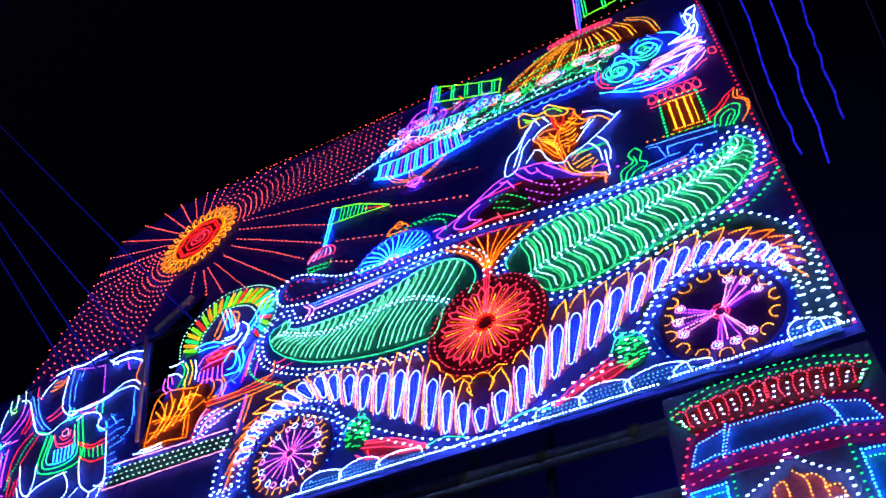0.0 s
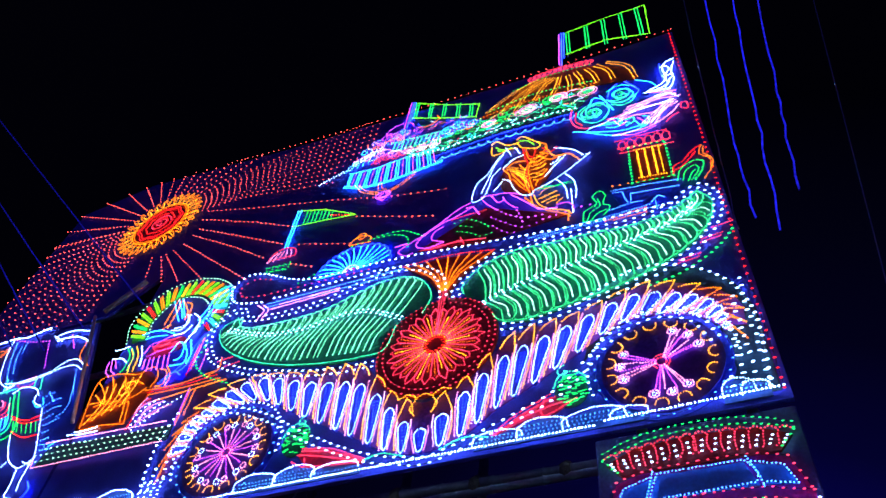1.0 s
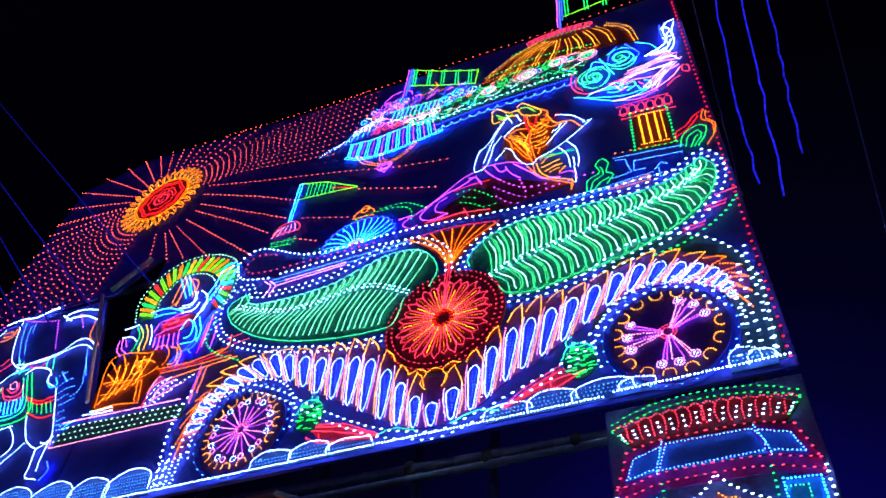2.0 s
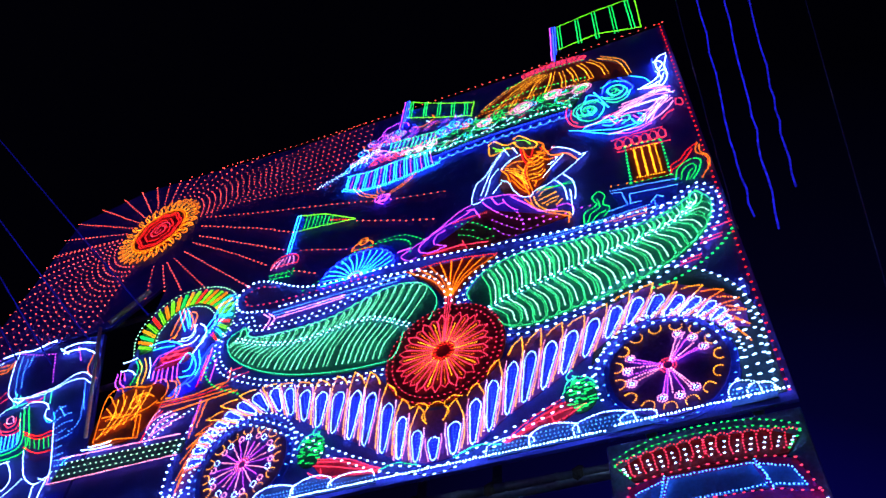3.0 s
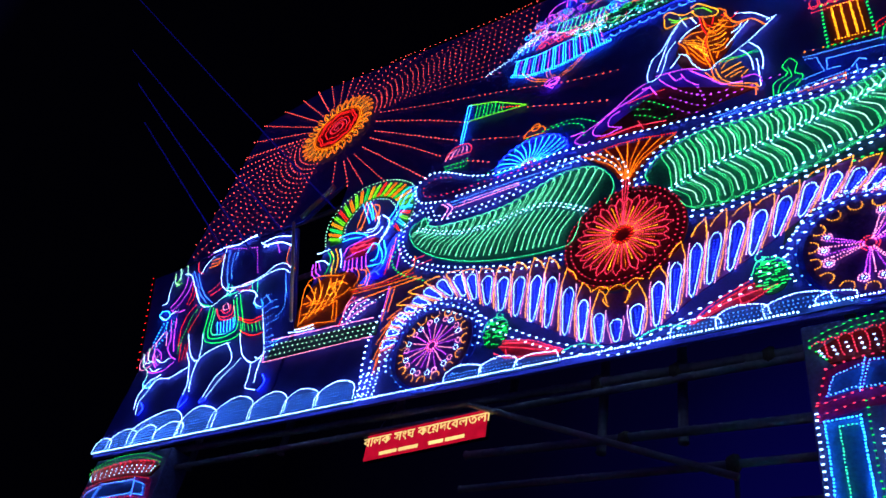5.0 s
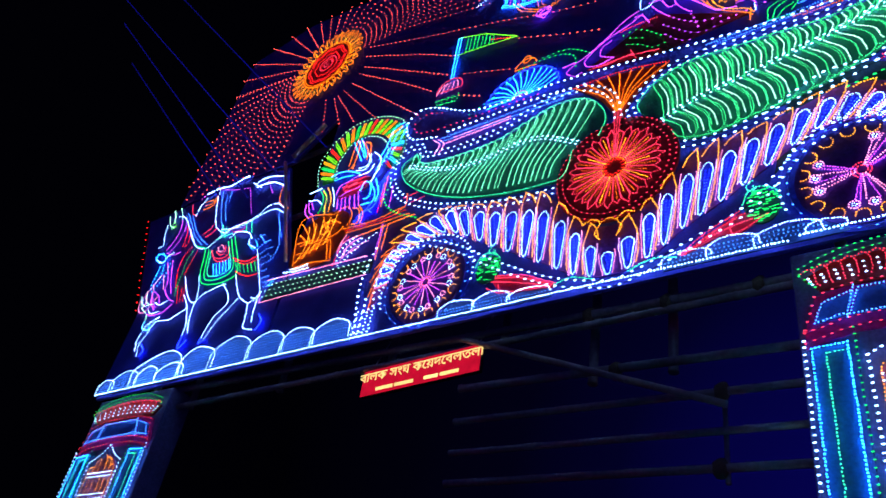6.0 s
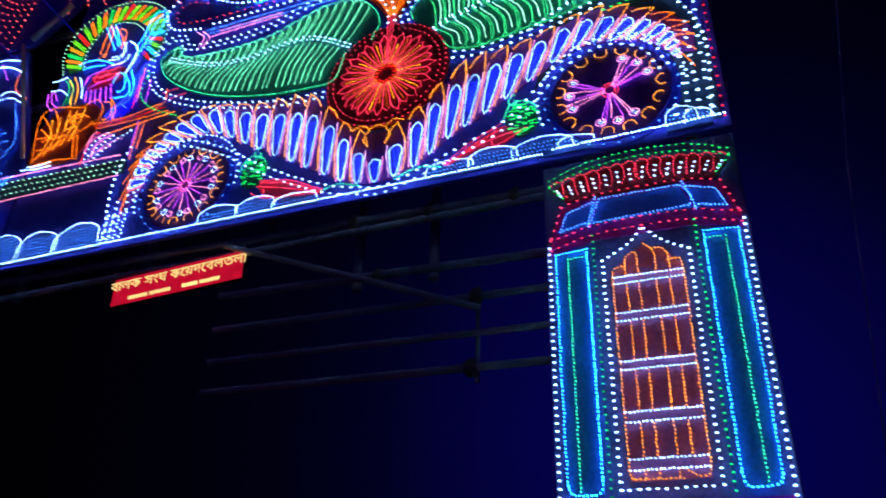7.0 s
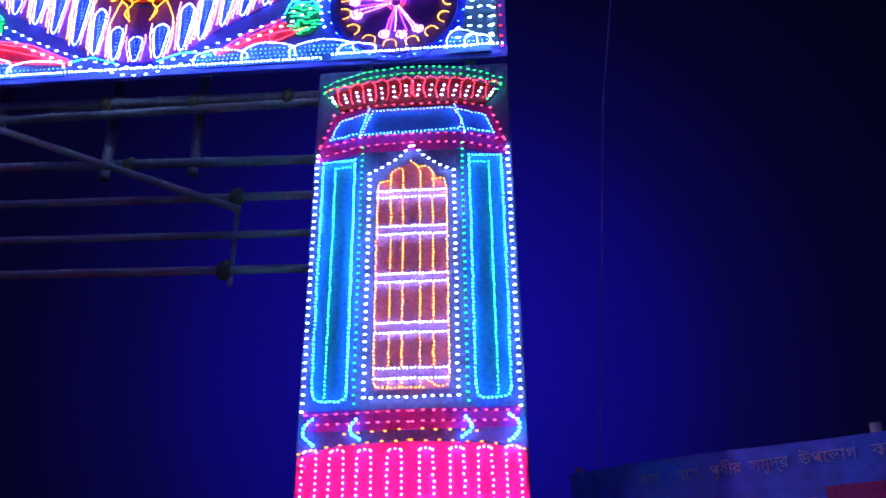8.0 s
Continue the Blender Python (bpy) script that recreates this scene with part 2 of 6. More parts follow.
# bamboo scaffold behind the boards
scaffold = thing("scaffold", "lashed bamboo pole scaffold carrying the boards from behind", "scaffold")
for z0, z1, r in ((5.75, 5.69, 0.05), (5.6, 5.62, 0.043), (5.08, 5.0, 0.046), (4.69, 4.64, 0.038), (4.33, 4.27, 0.034), (4.0, 3.94, 0.038)):
    slope = (z1 - z0) / 3.2
    x0 = -12.0 if z0 > 5.5 else -5.3
    tube("bamboo_pole", [(x0, 0.25, z0 + (x0 + 4.8) * slope), (-1.2, 0.25, z1 + 0.5 * slope)], r, BAMBOO, scaffold, knots=0.5)
for z in (7.4, 8.9, 10.4, 11.9):
    tube("bamboo_pole", [(-12.3, 0.3, z), (-0.1, 0.3, z + 0.05)], 0.045, BAMBOO, scaffold, knots=0.42)
for x in (-11.7, -10.6, -8.6, -6.6, -4.9, -3.75, -2.9, -1.3, -0.3):
    tube("bamboo_upright", [(x, 0.42, 5.0 if -4 < x < -2 else 5.6), (x, 0.42, 13.2)], 0.05, BAMBOO, scaffold, knots=0.45)
tube("bamboo_brace", [(-5.34, 0.2, 5.71), (-2.34, 0.2, 4.5)], 0.034, BAMBOO, scaffold, knots=0.42)
tube("bamboo_stub", [(-2.39, 0.3, 3.83), (-2.39, 0.3, 4.72)], 0.022, BAMBOO, scaffold, knots=0.42)
for x, z in ((-3.75, 5.72), (-2.9, 5.7), (-3.42, 5.02), (-2.39, 4.65), (-2.0, 5.69), (-2.43, 3.95)):
    bm = bmesh.new()
    bmesh.ops.create_icosphere(bm, subdivisions=2, radius=0.072)
    for v in bm.verts:
        v.co *= 1 + 0.2 * noise.noise(v.co * 25)
        v.co.z *= 1.3
    bmesh.ops.translate(bm, vec=(x, 0.25, z), verts=bm.verts)
    part("rope_lashing", bm, JUTE, scaffold)

# ---- the sun and its rays ----
SX, SZ = -9.68, 12.6
sun = thing("sun_light", "round orange and red sun made of LED strings", "light motif")
sun_disc = plate("disc", ring(SX, SZ, 0.62), PLATE_RED, sun, 0.02)
petal, inner = [], []
for i in range(30):
    a = i * 12
    u, v = np.array([math.cos(radians(a)), math.sin(radians(a))]), np.array([-math.sin(radians(a)), math.cos(radians(a))])
    c = np.array([SX, SZ])
    petal.append(curve([c + 0.6 * u, c + 0.7 * u + 0.055 * v, c + 0.82 * u + 0.03 * v, c + 0.9 * u - 0.05 * v, c + 0.78 * u - 0.06 * v]))
    inner.append(line(c + 0.62 * u, c + 0.8 * u))
bulbs("petal_light", petal, ORANGE, sun, 0.034, 0.03)
bulbs("petal_vein", inner, YELLOW, sun, 0.025, 0.022)
bulbs("orange_ring", [ring(SX, SZ, r, n=90) for r in (0.56, 0.6)], ORANGE, sun_disc, 0.025, 0.024)
wavy = [np.stack([SX + r * (1 + 0.05 * np.sin(8 * t)) * np.cos(t), SZ + r * (1 + 0.05 * np.sin(8 * t)) * np.sin(t)], -1) for r in (0.16, 0.3, 0.42, 0.47) for t in [np.linspace(0, 2 * np.pi, 100)]]
bulbs("red_ring", wavy, RED, sun_disc, 0.034, 0.03)
bulbs("heart", [spiral(SX, SZ, 0.24, 2)], ROSE, sun_disc, 0.025, 0.024)

rays = thing("sun_rays", "red dotted LED rays fanning out over the sky board", "light motif")
field = np.vstack([line((-0.1, 13.4)), TOP[1:], SUN_EDGE[1:-1], line((-8.6, 10.3), (-6.9, 9.95), (-4.7, 10.0), (-3.6, 10.15), (-3.0, 11.0), (-5.4, 11.3), (-5.9, 12.2), (-4.9, 13.0), (-4.6, 13.4))])
long_rays = []
for a in np.r_[np.arange(38, 172, 9.5), np.arange(172, 262, 5.8)]:
    u = np.array([math.cos(radians(a)), math.sin(radians(a))])
    long_rays.append(line(np.array([SX, SZ]) + 0.98 * u, np.array([SX, SZ]) + 7.5 * u))
bulbs("ray_string", long_rays, RAY_RED, rays, 0.12, 0.036, within=field)
upper = []
for k, a in enumerate(np.linspace(-2, 31, 12)):
    u = np.array([math.cos(radians(a)), math.sin(radians(a))])
    c = np.array([SX, SZ]) + 0.98 * u
    e = np.array([-5.2, 11.85 + 0.18 * k])
    upper.append(curve([c, c + 0.9 * u, 0.5 * (c + u) + 0.5 * e, e]))
bulbs("upper_ray_string", upper, RAY_RED, rays, 0.125, 0.026, within=field)
low_rays = [curve([(-8.51, 12.45), (-7.23, 11.97), (-5.51, 11.38), (-4.55, 11.01), (-3.6, 10.74)]), line((-8.53, 12.2), (-7.11, 11.48), (-6.3, 11.0)), line((-5.08, 10.73), (-4.29, 10.36), (-3.74, 10.13)), line((-8.47, 11.89), (-7.26, 11.14), (-6.38, 10.59)), line((-6.02, 10.43), (-5.05, 10.04)), line((-8.55, 11.73), (-7.44, 10.96), (-6.65, 10.35)), line((-6.03, 9.96), (-5.63, 9.74)), line((-8.66, 11.53), (-6.81, 9.89)), line((-8.84, 11.42), (-7.64, 10.11)), line((-8.98, 11.36), (-8.32, 10.43)), line((-9.06, 11.33), (-8.7, 10.54)), line((-9.3, 11.4), (-9.08, 10.5))]
bulbs("low_ray_string", low_rays, RAY_RED, rays, 0.12, 0.032)

# ---- peacock chariot: leaf-shaped sides ----
def finger(a, b, w, bend):
    """A rounded finger from the rib a to the rim b."""
    a, b = np.array(a), np.array(b)
    d = b - a
    n = np.array([-d[1], d[0]]) / (np.linalg.norm(d) + 1e-9)
    k = bend * n
    return curve([a + w * 0.5 * n, a + 0.5 * d + w * 0.55 * n + k, b - 0.12 * d + w * 0.5 * n + 0.4 * k, b, b - 0.12 * d - w * 0.5 * n + 0.4 * k, a + 0.5 * d - w * 0.4 * n + k, a - w * 0.4 * n])


def core(a, b, bend):
    a, b = np.array(a), np.array(b)
    d = b - a
    n = np.array([-d[1], d[0]]) / (np.linalg.norm(d) + 1e-9)
    return curve([a + 0.08 * d, a + 0.5 * d + bend * n, b - 0.14 * d + 0.4 * bend * n])


L_LOW = curve([(-6.62, 8.98), (-6.85, 8.80), (-6.67, 8.43), (-6.2, 8.07), (-5.6, 7.80), (-4.9, 7.63), (-4.35, 7.58), (-4.08, 7.62), (-3.98, 8.0)])
L_TOP = curve([(-6.62, 8.98), (-6.42, 8.72), (-5.8, 8.64), (-5.15, 8.66), (-4.72, 8.80), (-4.3, 8.93), (-3.9, 8.86), (-3.66, 8.64), (-3.56, 8.36), (-3.64, 8.1)])
L_RIB = curve([(-6.7, 8.74), (-6.42, 8.6), (-5.93, 8.41), (-5.37, 8.35), (-4.85, 8.42), (-4.43, 8.37), (-3.95, 8.08)])
R_LOW = curve([(-2.72, 7.76), (-2.62, 7.64), (-2.31, 7.56), (-1.81, 7.64), (-1.34, 7.72), (-0.87, 7.88), (-0.45, 8.14), (-0.2, 8.45), (-0.12, 8.78), (-0.24, 9.04)])
R_TOP = curve([(-3.12, 8.26), (-3.14, 8.42), (-2.9, 8.70), (-2.47, 8.83), (-1.99, 8.79), (-1.54, 8.77), (-1.11, 8.72), (-0.69, 8.77), (-0.38, 8.93), (-0.24, 9.04)])
R_RIB = curve([(-2.83, 7.98), (-2.55, 8.11), (-2.09, 8.22), (-1.71, 8.28), (-1.33, 8.37), (-0.91, 8.46), (-0.49, 8.62), (-0.3, 8.8)])


def leaf(low, top, rib, outline_mat, core_mat, low_mat, label, n_top, n_low, sides):
    ob = thing("leaf_light", label, "light motif", "leaf sides of the chariot")
    base = plate("leaf_plate", np.vstack([low, top[::-1]]), PLATE_GREEN, ob, 0.02)
    up, mid, dn, dmid = [], [], [], []
    for i in range(n_top):
        s = (i + 0.7) / n_top
        r = at(rib, s * 0.97)
        above = top[top[:, 1] > r[1] + 0.08]
        t = above[np.argmin(abs(above[:, 0] - r[0] - sides[3] - (sides[4] - sides[3]) * s**2))]
        w = length(top) / n_top * 0.9
        up.append(finger(r, t, w, sides[0]))
        if low_mat is LEAF:
            mid.append(core(r, t, sides[0]))
    for i in range(n_low):
        s = (i + 0.6) / n_low
        r = at(rib, s * 0.97)
        below = low[low[:, 1] < r[1] - 0.06]
        t = below[np.argmin(abs(below[:, 0] - r[0] - sides[2]))]
        w = length(low) / n_low * 0.85
        if low_mat is LEAF:
            dn.append(finger(r, t, w, sides[1]))
        dmid.append(core(r, t, sides[1]))
    bulbs("upper_finger", up, outline_mat if low_mat is LEAF else core_mat, base, 0.025, 0.022)
    bulbs("upper_vein", mid, core_mat, base, 0.025, 0.024)
    bulbs("lower_finger", dn, low_mat, base, 0.025, 0.020)
    bulbs("lower_vein", dmid, core_mat, base, 0.025, 0.025)
    bulbs("rib_light", [rib, beside(rib, 0.05)], WHITE, base, 0.085, 0.03)
    bulbs("rim_light", [low, top], outline_mat, ob, 0.025, 0.022)
    return ob


leaf(L_LOW, L_TOP, L_RIB, TEAL, FOAM, TEAL, "teal leaf-shaped LED side of the peacock chariot", 25, 29, (-0.03, -0.06, -0.25, 0.03, 0.3))
leaf(R_LOW, R_TOP, R_RIB, LEAF, MINT, LEAF, "green and white feather-shaped LED side of the chariot", 22, 17, (-0.06, 0.07, 0.24, -0.16, 0.12))

hull = thing("hull_outline", "double rows of white LED dots outlining the chariot hull", "light motif")
left_rim = curve([(-4.2, 7.46), (-4.8, 7.5), (-5.5, 7.67), (-6.19, 7.91), (-6.75, 8.28), (-6.97, 8.76), (-6.84, 9.06), (-6.6, 9.08), (-6.45, 8.86), (-5.8, 8.76), (-5.15, 8.80), (-4.7, 8.95), (-4.3, 9.06), (-3.85, 8.98), (-3.52, 8.68), (-3.44, 8.3)])
right_rim = curve([(-3.26, 8.25), (-3.26, 8.45), (-2.95, 8.8), (-2.47, 8.93), (-1.99, 8.9), (-1.5, 8.88), (-1.1, 8.83), (-0.66, 8.9), (-0.4, 9.08), (-0.18, 9.16), (-0.02, 8.85), (-0.1, 8.4), (-0.4, 8.0), (-0.85, 7.76), (-1.34, 7.6), (-1.85, 7.5), (-2.35, 7.44), (-2.6, 7.48)])
bulbs("left_rim_dot_string", [left_rim, beside(left_rim, 0.085)], WHITE, hull, 0.11, 0.037)
bulbs("right_rim_dot_string", [right_rim, beside(right_rim, -0.085)], WHITE, hull, 0.11, 0.038)
deck = curve([(-6.3, 9.2), (-6.8, 9.36), (-6.98, 9.7), (-6.8, 9.95), (-6.45, 9.88), (-5.6, 9.45), (-4.3, 9.36), (-3.0, 9.18), (-1.72, 9.0), (-0.55, 8.93)])
bulbs("deck_dot_string", [deck, line((-6.1, 9.22), (-4.5, 9.2), (-3.9, 9.12))], WHITE, hull, 0.1, 0.04)
bulbs("deck_red_dot_string", [curve([(-6.3, 9.35), (-6.7, 9.45), (-6.8, 9.68), (-6.6, 9.8), (-6.3, 9.7)]), line((-6.3, 9.35), (-4.6, 9.28))], ROSE, hull, 0.11, 0.034)
bulbs("deck_blue_line", [line((-6.2, 9.12), (-5.0, 9.1), (-4.05, 9.08)), line((-6.2, 9.05), (-4.2, 9.0)), line((-2.3, 9.0), (-1.3, 9.0), (-0.8, 9.02)), line((-2.2, 8.95), (-0.7, 8.95))], SKYBLUE, hull, 0.03, 0.02)
bulbs("deck_pink_band", [curve([(-6.34, 9.14), (-6.2, 9.0), (-6.26, 8.84)]), curve([(-6.24, 9.12), (-6.12, 8.98), (-6.18, 8.84)]), line((-6.08, 8.98), (-5.0, 8.99)), line((-5.95, 9.04), (-5.0, 9.04))], PINK, hull, 0.025, 0.024)
bulbs("keel_green_dot_string", [curve([(-7.0, 8.6), (-7.05, 8.25), (-6.8, 7.95), (-6.35, 7.7)]), curve([(0.0, 8.2), (-0.2, 7.95), (-0.6, 7.7), (-0.95, 7.62)])], GREEN, hull, 0.085, 0.042)
bulbs("keel_red_bar", [line((x, z), (x + 0.22, z + 0.03)) for x, z in ((-0.62, 7.85), (-0.6, 7.9), (-0.35, 8.1), (-0.33, 8.15), (-0.2, 8.3), (-6.65, 8.15), (-6.5, 8.02))], ROSE, hull, 0.025, 0.022)

# ---- red rosette and orange fan ----
RX, RZ = -3.415, 7.5
rosette = thing("rosette_light", "round red LED rosette with orange rays on the chariot side", "light motif")
disc = plate("disc", ring(RX, RZ, 0.76), PLATE_RED, rosette, 0.03)
petals, gold, red = [], [], []
for i in range(30):
    a = radians(i * 360 / 30)
    u, v = np.array([math.cos(a), math.sin(a)]), np.array([-math.sin(a), math.cos(a)])
    c = np.array([RX, RZ])
    reach = (0.61, 0.57, 0.6, 0.56)[i % 4]
    petals.append(line(c + 0.16 * u + 0.01 * v, c + 0.5 * u + 0.056 * v, c + reach * u, c + 0.5 * u - 0.056 * v, c + 0.16 * u - 0.01 * v))
    (gold if i % 3 == 0 else red).append(line(c + 0.14 * u, c + (0.42 + 0.08 * (i % 2)) * u))
bulbs("petal_light", petals, ROSE, disc, 0.025, 0.022)
bulbs("gold_ray", gold, YELLOW, disc, 0.025, 0.022)
bulbs("pink_ray", red, ORANGE, disc, 0.03, 0.016)
bulbs("hub_ring", [ring(RX, RZ, 0.1), ring(RX, RZ, 0.12)], RED, disc, 0.05, 0.026)
bulbs("dotted_ring", [ring(RX, RZ, 0.66, n=90), ring(RX, RZ, 0.735, n=90)], ROSE, disc, 0.075, 0.026)

fan = thing("fan_light", "orange LED fan flaring on a red stem over the rosette", "light motif")
plate("fan_plate", np.vstack([curve([(-3.42, 8.1), (-3.5, 8.45), (-3.72, 8.8), (-4.02, 9.1)]), curve([(-4.02, 9.1), (-3.4, 9.08), (-2.78, 8.94)])[1:], curve([(-2.78, 8.94), (-3.1, 8.7), (-3.3, 8.4), (-3.34, 8.1)])[1:]]), PLATE_RED, fan, 0.03)
blades = []
for i in range(9):
    s = i / 8
    top_ = np.array([-4.02 + 1.24 * s, 9.1 - 0.16 * s + 0.05 * math.sin(s * math.pi)])
    foot = np.array([-3.43 + 0.08 * s, 8.42])
    blades.append(curve([foot, 0.6 * foot + 0.4 * top_ + np.array([0.1 * (0.5 - s), 0.06]), top_]))
bulbs("fan_blade", blades, ORANGE, fan, 0.025, 0.024)
bulbs("fan_rim", [curve([(-4.05, 9.12), (-3.4, 9.1), (-2.76, 8.96)])], RED, fan, 0.04, 0.028)
bulbs("stem", [line((-3.44, 8.42), (-3.43, 7.66)), line((-3.36, 8.42), (-3.4, 7.66)), line((-3.4, 8.4), (-3.415, 7.66))], ROSE, fan, 0.025, 0.022)

# ---- plumage band over both wheels ----
def spread(points, n):
    """n points along a row of plumes, from its control points and their places in the row."""
    places = [0, 2, 4, 6, 8, 11, 14, 16, 18, 20, 22, 25, 28, 31, 33, 35]
    fine_line = curve(points, fine=20)
    at_step = np.interp(np.arange(n), places, np.arange(16) * 20)
    return np.stack([np.interp(at_step, np.arange(len(fine_line)), fine_line[:, k]) for k in (0, 1)], -1)


FEET = curve([(-6.78, 6.35), (-6.84, 6.75), (-6.72, 7.06), (-6.45, 7.25), (-6.02, 7.27), (-5.43, 7.0), (-5.06, 6.75), (-4.62, 6.47), (-4.02, 6.16), (-3.55, 6.02), (-3.40, 5.99), (-3.2, 6.02), (-2.8, 6.16), (-2.47, 6.29), (-2.02, 6.5), (-1.72, 6.8), (-1.46, 7.08), (-1.1, 7.25), (-0.76, 7.22), (-0.5, 7.04), (-0.36, 6.72)], fine=10)
FOOT = spread([(-6.57, 6.74), (-6.51, 6.99), (-6.34, 7.18), (-5.95, 7.29), (-5.57, 7.22), (-4.96, 6.83), (-4.29, 6.42), (-3.84, 6.13), (-3.43, 6.02), (-3.0, 6.12), (-2.63, 6.39), (-2.01, 6.74), (-1.28, 7.19), (-0.75, 7.13), (-0.47, 6.97), (-0.35, 6.8)], 36)
EYE = spread([(-6.78, 6.73), (-6.72, 7.1), (-6.54, 7.26), (-6.27, 7.51), (-5.77, 7.61), (-5.0, 7.34), (-4.29, 7.13), (-3.85, 6.67), (-3.45, 6.3), (-2.98, 6.67), (-2.55, 7.06), (-1.86, 7.29), (-1.11, 7.52), (-0.52, 7.31), (-0.32, 7.08), (-0.29, 6.83)], 36)
TIP = spread([(-6.82, 6.28), (-6.9, 6.78), (-6.81, 7.16), (-6.56, 7.55), (-5.95, 7.68), (-5.09, 7.55), (-4.36, 7.46), (-3.88, 6.92), (-3.44, 6.68), (-2.97, 6.89), (-2.45, 7.39), (-1.73, 7.47), (-0.95, 7.68), (-0.28, 7.33), (-0.13, 6.99), (-0.17, 6.6)], 36)
plumage = thing("plumage_light", "band of blue, pink and orange LED plumes sweeping over the wheels", "light motif")
plate("plumage_plate", np.vstack([curve(FOOT[::2]), curve(TIP[::2])[::-1]]), PLATE_VIOLET, plumage, 0.015)
for k in range(36):
    b, e, t = FOOT[k], EYE[k], TIP[k]
    d = e - b
    n = np.array([-d[1], d[0]]) / np.linalg.norm(d)
    near = [EYE[j] - e for j in (k - 1, k + 1) if 0 <= j < 36]
    w = min(0.155, max(0.05, 0.5 * float(np.mean([abs(v @ n) for v in near]))))
    side = 1 if k < 18 else -1
    o = side * n  # towards the row's outer end
    notch = e - 0.95 * w * o + 0.35 * (t - e)
    loop = curve([b - 0.02 * d, b + 0.06 * d + 0.26 * w * n, b + 0.35 * d + 0.42 * w * n, b + 0.62 * d + 0.54 * w * n, b + 0.87 * d + 0.58 * w * n, e, b + 0.87 * d - 0.58 * w * n, b + 0.62 * d - 0.54 * w * n, b + 0.35 * d - 0.42 * w * n, b + 0.06 * d - 0.26 * w * n], closed=True, fine=6)
    plate("plume_plate", loop, PLATE_DEEP, plumage, 0.03)
    bulbs("plume_loop", [loop], PALE, plumage, 0.025, 0.022)
    bulbs("plume_core", [line(b + 0.3 * d, b + 0.86 * d + u * 0.2 * w * n) for u in (1, -1)], BLUE, plumage, 0.04, 0.018, 0.035)
    sides = [curve([b + 0.0 * d + u * 0.5 * w * n, b + 0.4 * d + u * 0.7 * w * n, b + 0.75 * d + u * 0.86 * w * n, b + 1.02 * d + u * 0.84 * w * n]) for u in (1, -1)]
    bulbs("plume_side", sides, (PINK, LILAC)[k % 2], plumage, 0.026, 0.022)
    if k == 18:
        bulbs("plume_tip", [curve([e + (-0.3, 0.46), e + (-0.2, 0.5), e + (-0.1, 0.42), e + (-0.16, 0.3), e + (-0.1, 0.2)]), curve([e + (0.3, 0.46), e + (0.2, 0.5), e + (0.1, 0.42), e + (0.16, 0.3), e + (0.1, 0.2)]), curve([e + (-0.1, 0.42), e + (0, 0.47), e + (0.1, 0.42)])], YELLOW, plumage, 0.025, 0.022)
        continue
    stem = curve([b + 0.12 * d + 0.8 * w * o, b + 0.55 * d + 0.98 * w * o, e + 0.9 * w * o + 0.1 * (t - e), 0.4 * e + 0.6 * t + 0.45 * w * o, t])
    hook = curve([t, t - 0.35 * w * o - 0.12 * (t - e), 0.5 * (t + notch) - 0.25 * w * o, notch])
    bulbs("plume_tip", [stem, hook], (AMBER, ORANGE)[k < 5 or k > 30], plumage, 0.025, 0.024)
bulbs("foot_dot_string", [beside(FEET, -0.05), beside(FEET, -0.14)], WHITE, plumage, 0.11, 0.037)
arch = curve([(-1.75, 7.6), (-1.5, 7.74), (-1.1, 7.93), (-0.64, 7.84), (-0.22, 7.46), (-0.05, 6.95), (-0.06, 6.4), (-0.1, 6.0)])
bulbs("arch_dot_string", [arch, curve([(-6.95, 6.0), (-7.05, 6.5), (-7.06, 6.95), (-6.95, 7.35)]), line((-6.88, 6.0), (-6.9, 6.5))], WHITE, plumage, 0.1, 0.04)
plate("corner_plate", np.vstack([line((-0.02, 5.97), (-0.02, 7.0)), curve([(-0.02, 7.0), (-0.2, 7.5), (-0.64, 7.86), (-1.1, 7.95), (-1.5, 7.76)])[1:], curve([(-1.72, 6.78), (-1.46, 7.08), (-1.1, 7.25), (-0.76, 7.22), (-0.5, 7.04), (-0.36, 6.72)]), line((-0.33, 6.3), (-0.45, 5.97))]), PLATE_DARK, plumage, 0.008)
rng = random.Random(4)
bulbs("corner_dot_string", [line((x, z), (x + 0.012, z)) for x, z in [(-0.4 + 0.1 * i + rng.uniform(-0.012, 0.012), 6.08 + 0.11 * j + rng.uniform(-0.012, 0.012)) for i in range(4) for j in range(7 + 2 * i)] if (x + 0.97) ** 2 + (z - 6.53) ** 2 > 0.4 and x < -0.04], WHITE, plumage, 0.05, 0.03, joined=True)
bulbs("fender_dot_string", [line((x, z), (x + 0.02, z + 0.04)) for x, z in [(-7.0 + 0.09 * i, 5.98 + 0.1 * j) for i in range(4) for j in range(4)]], WHITE, plumage, 0.05, 0.03, joined=True)


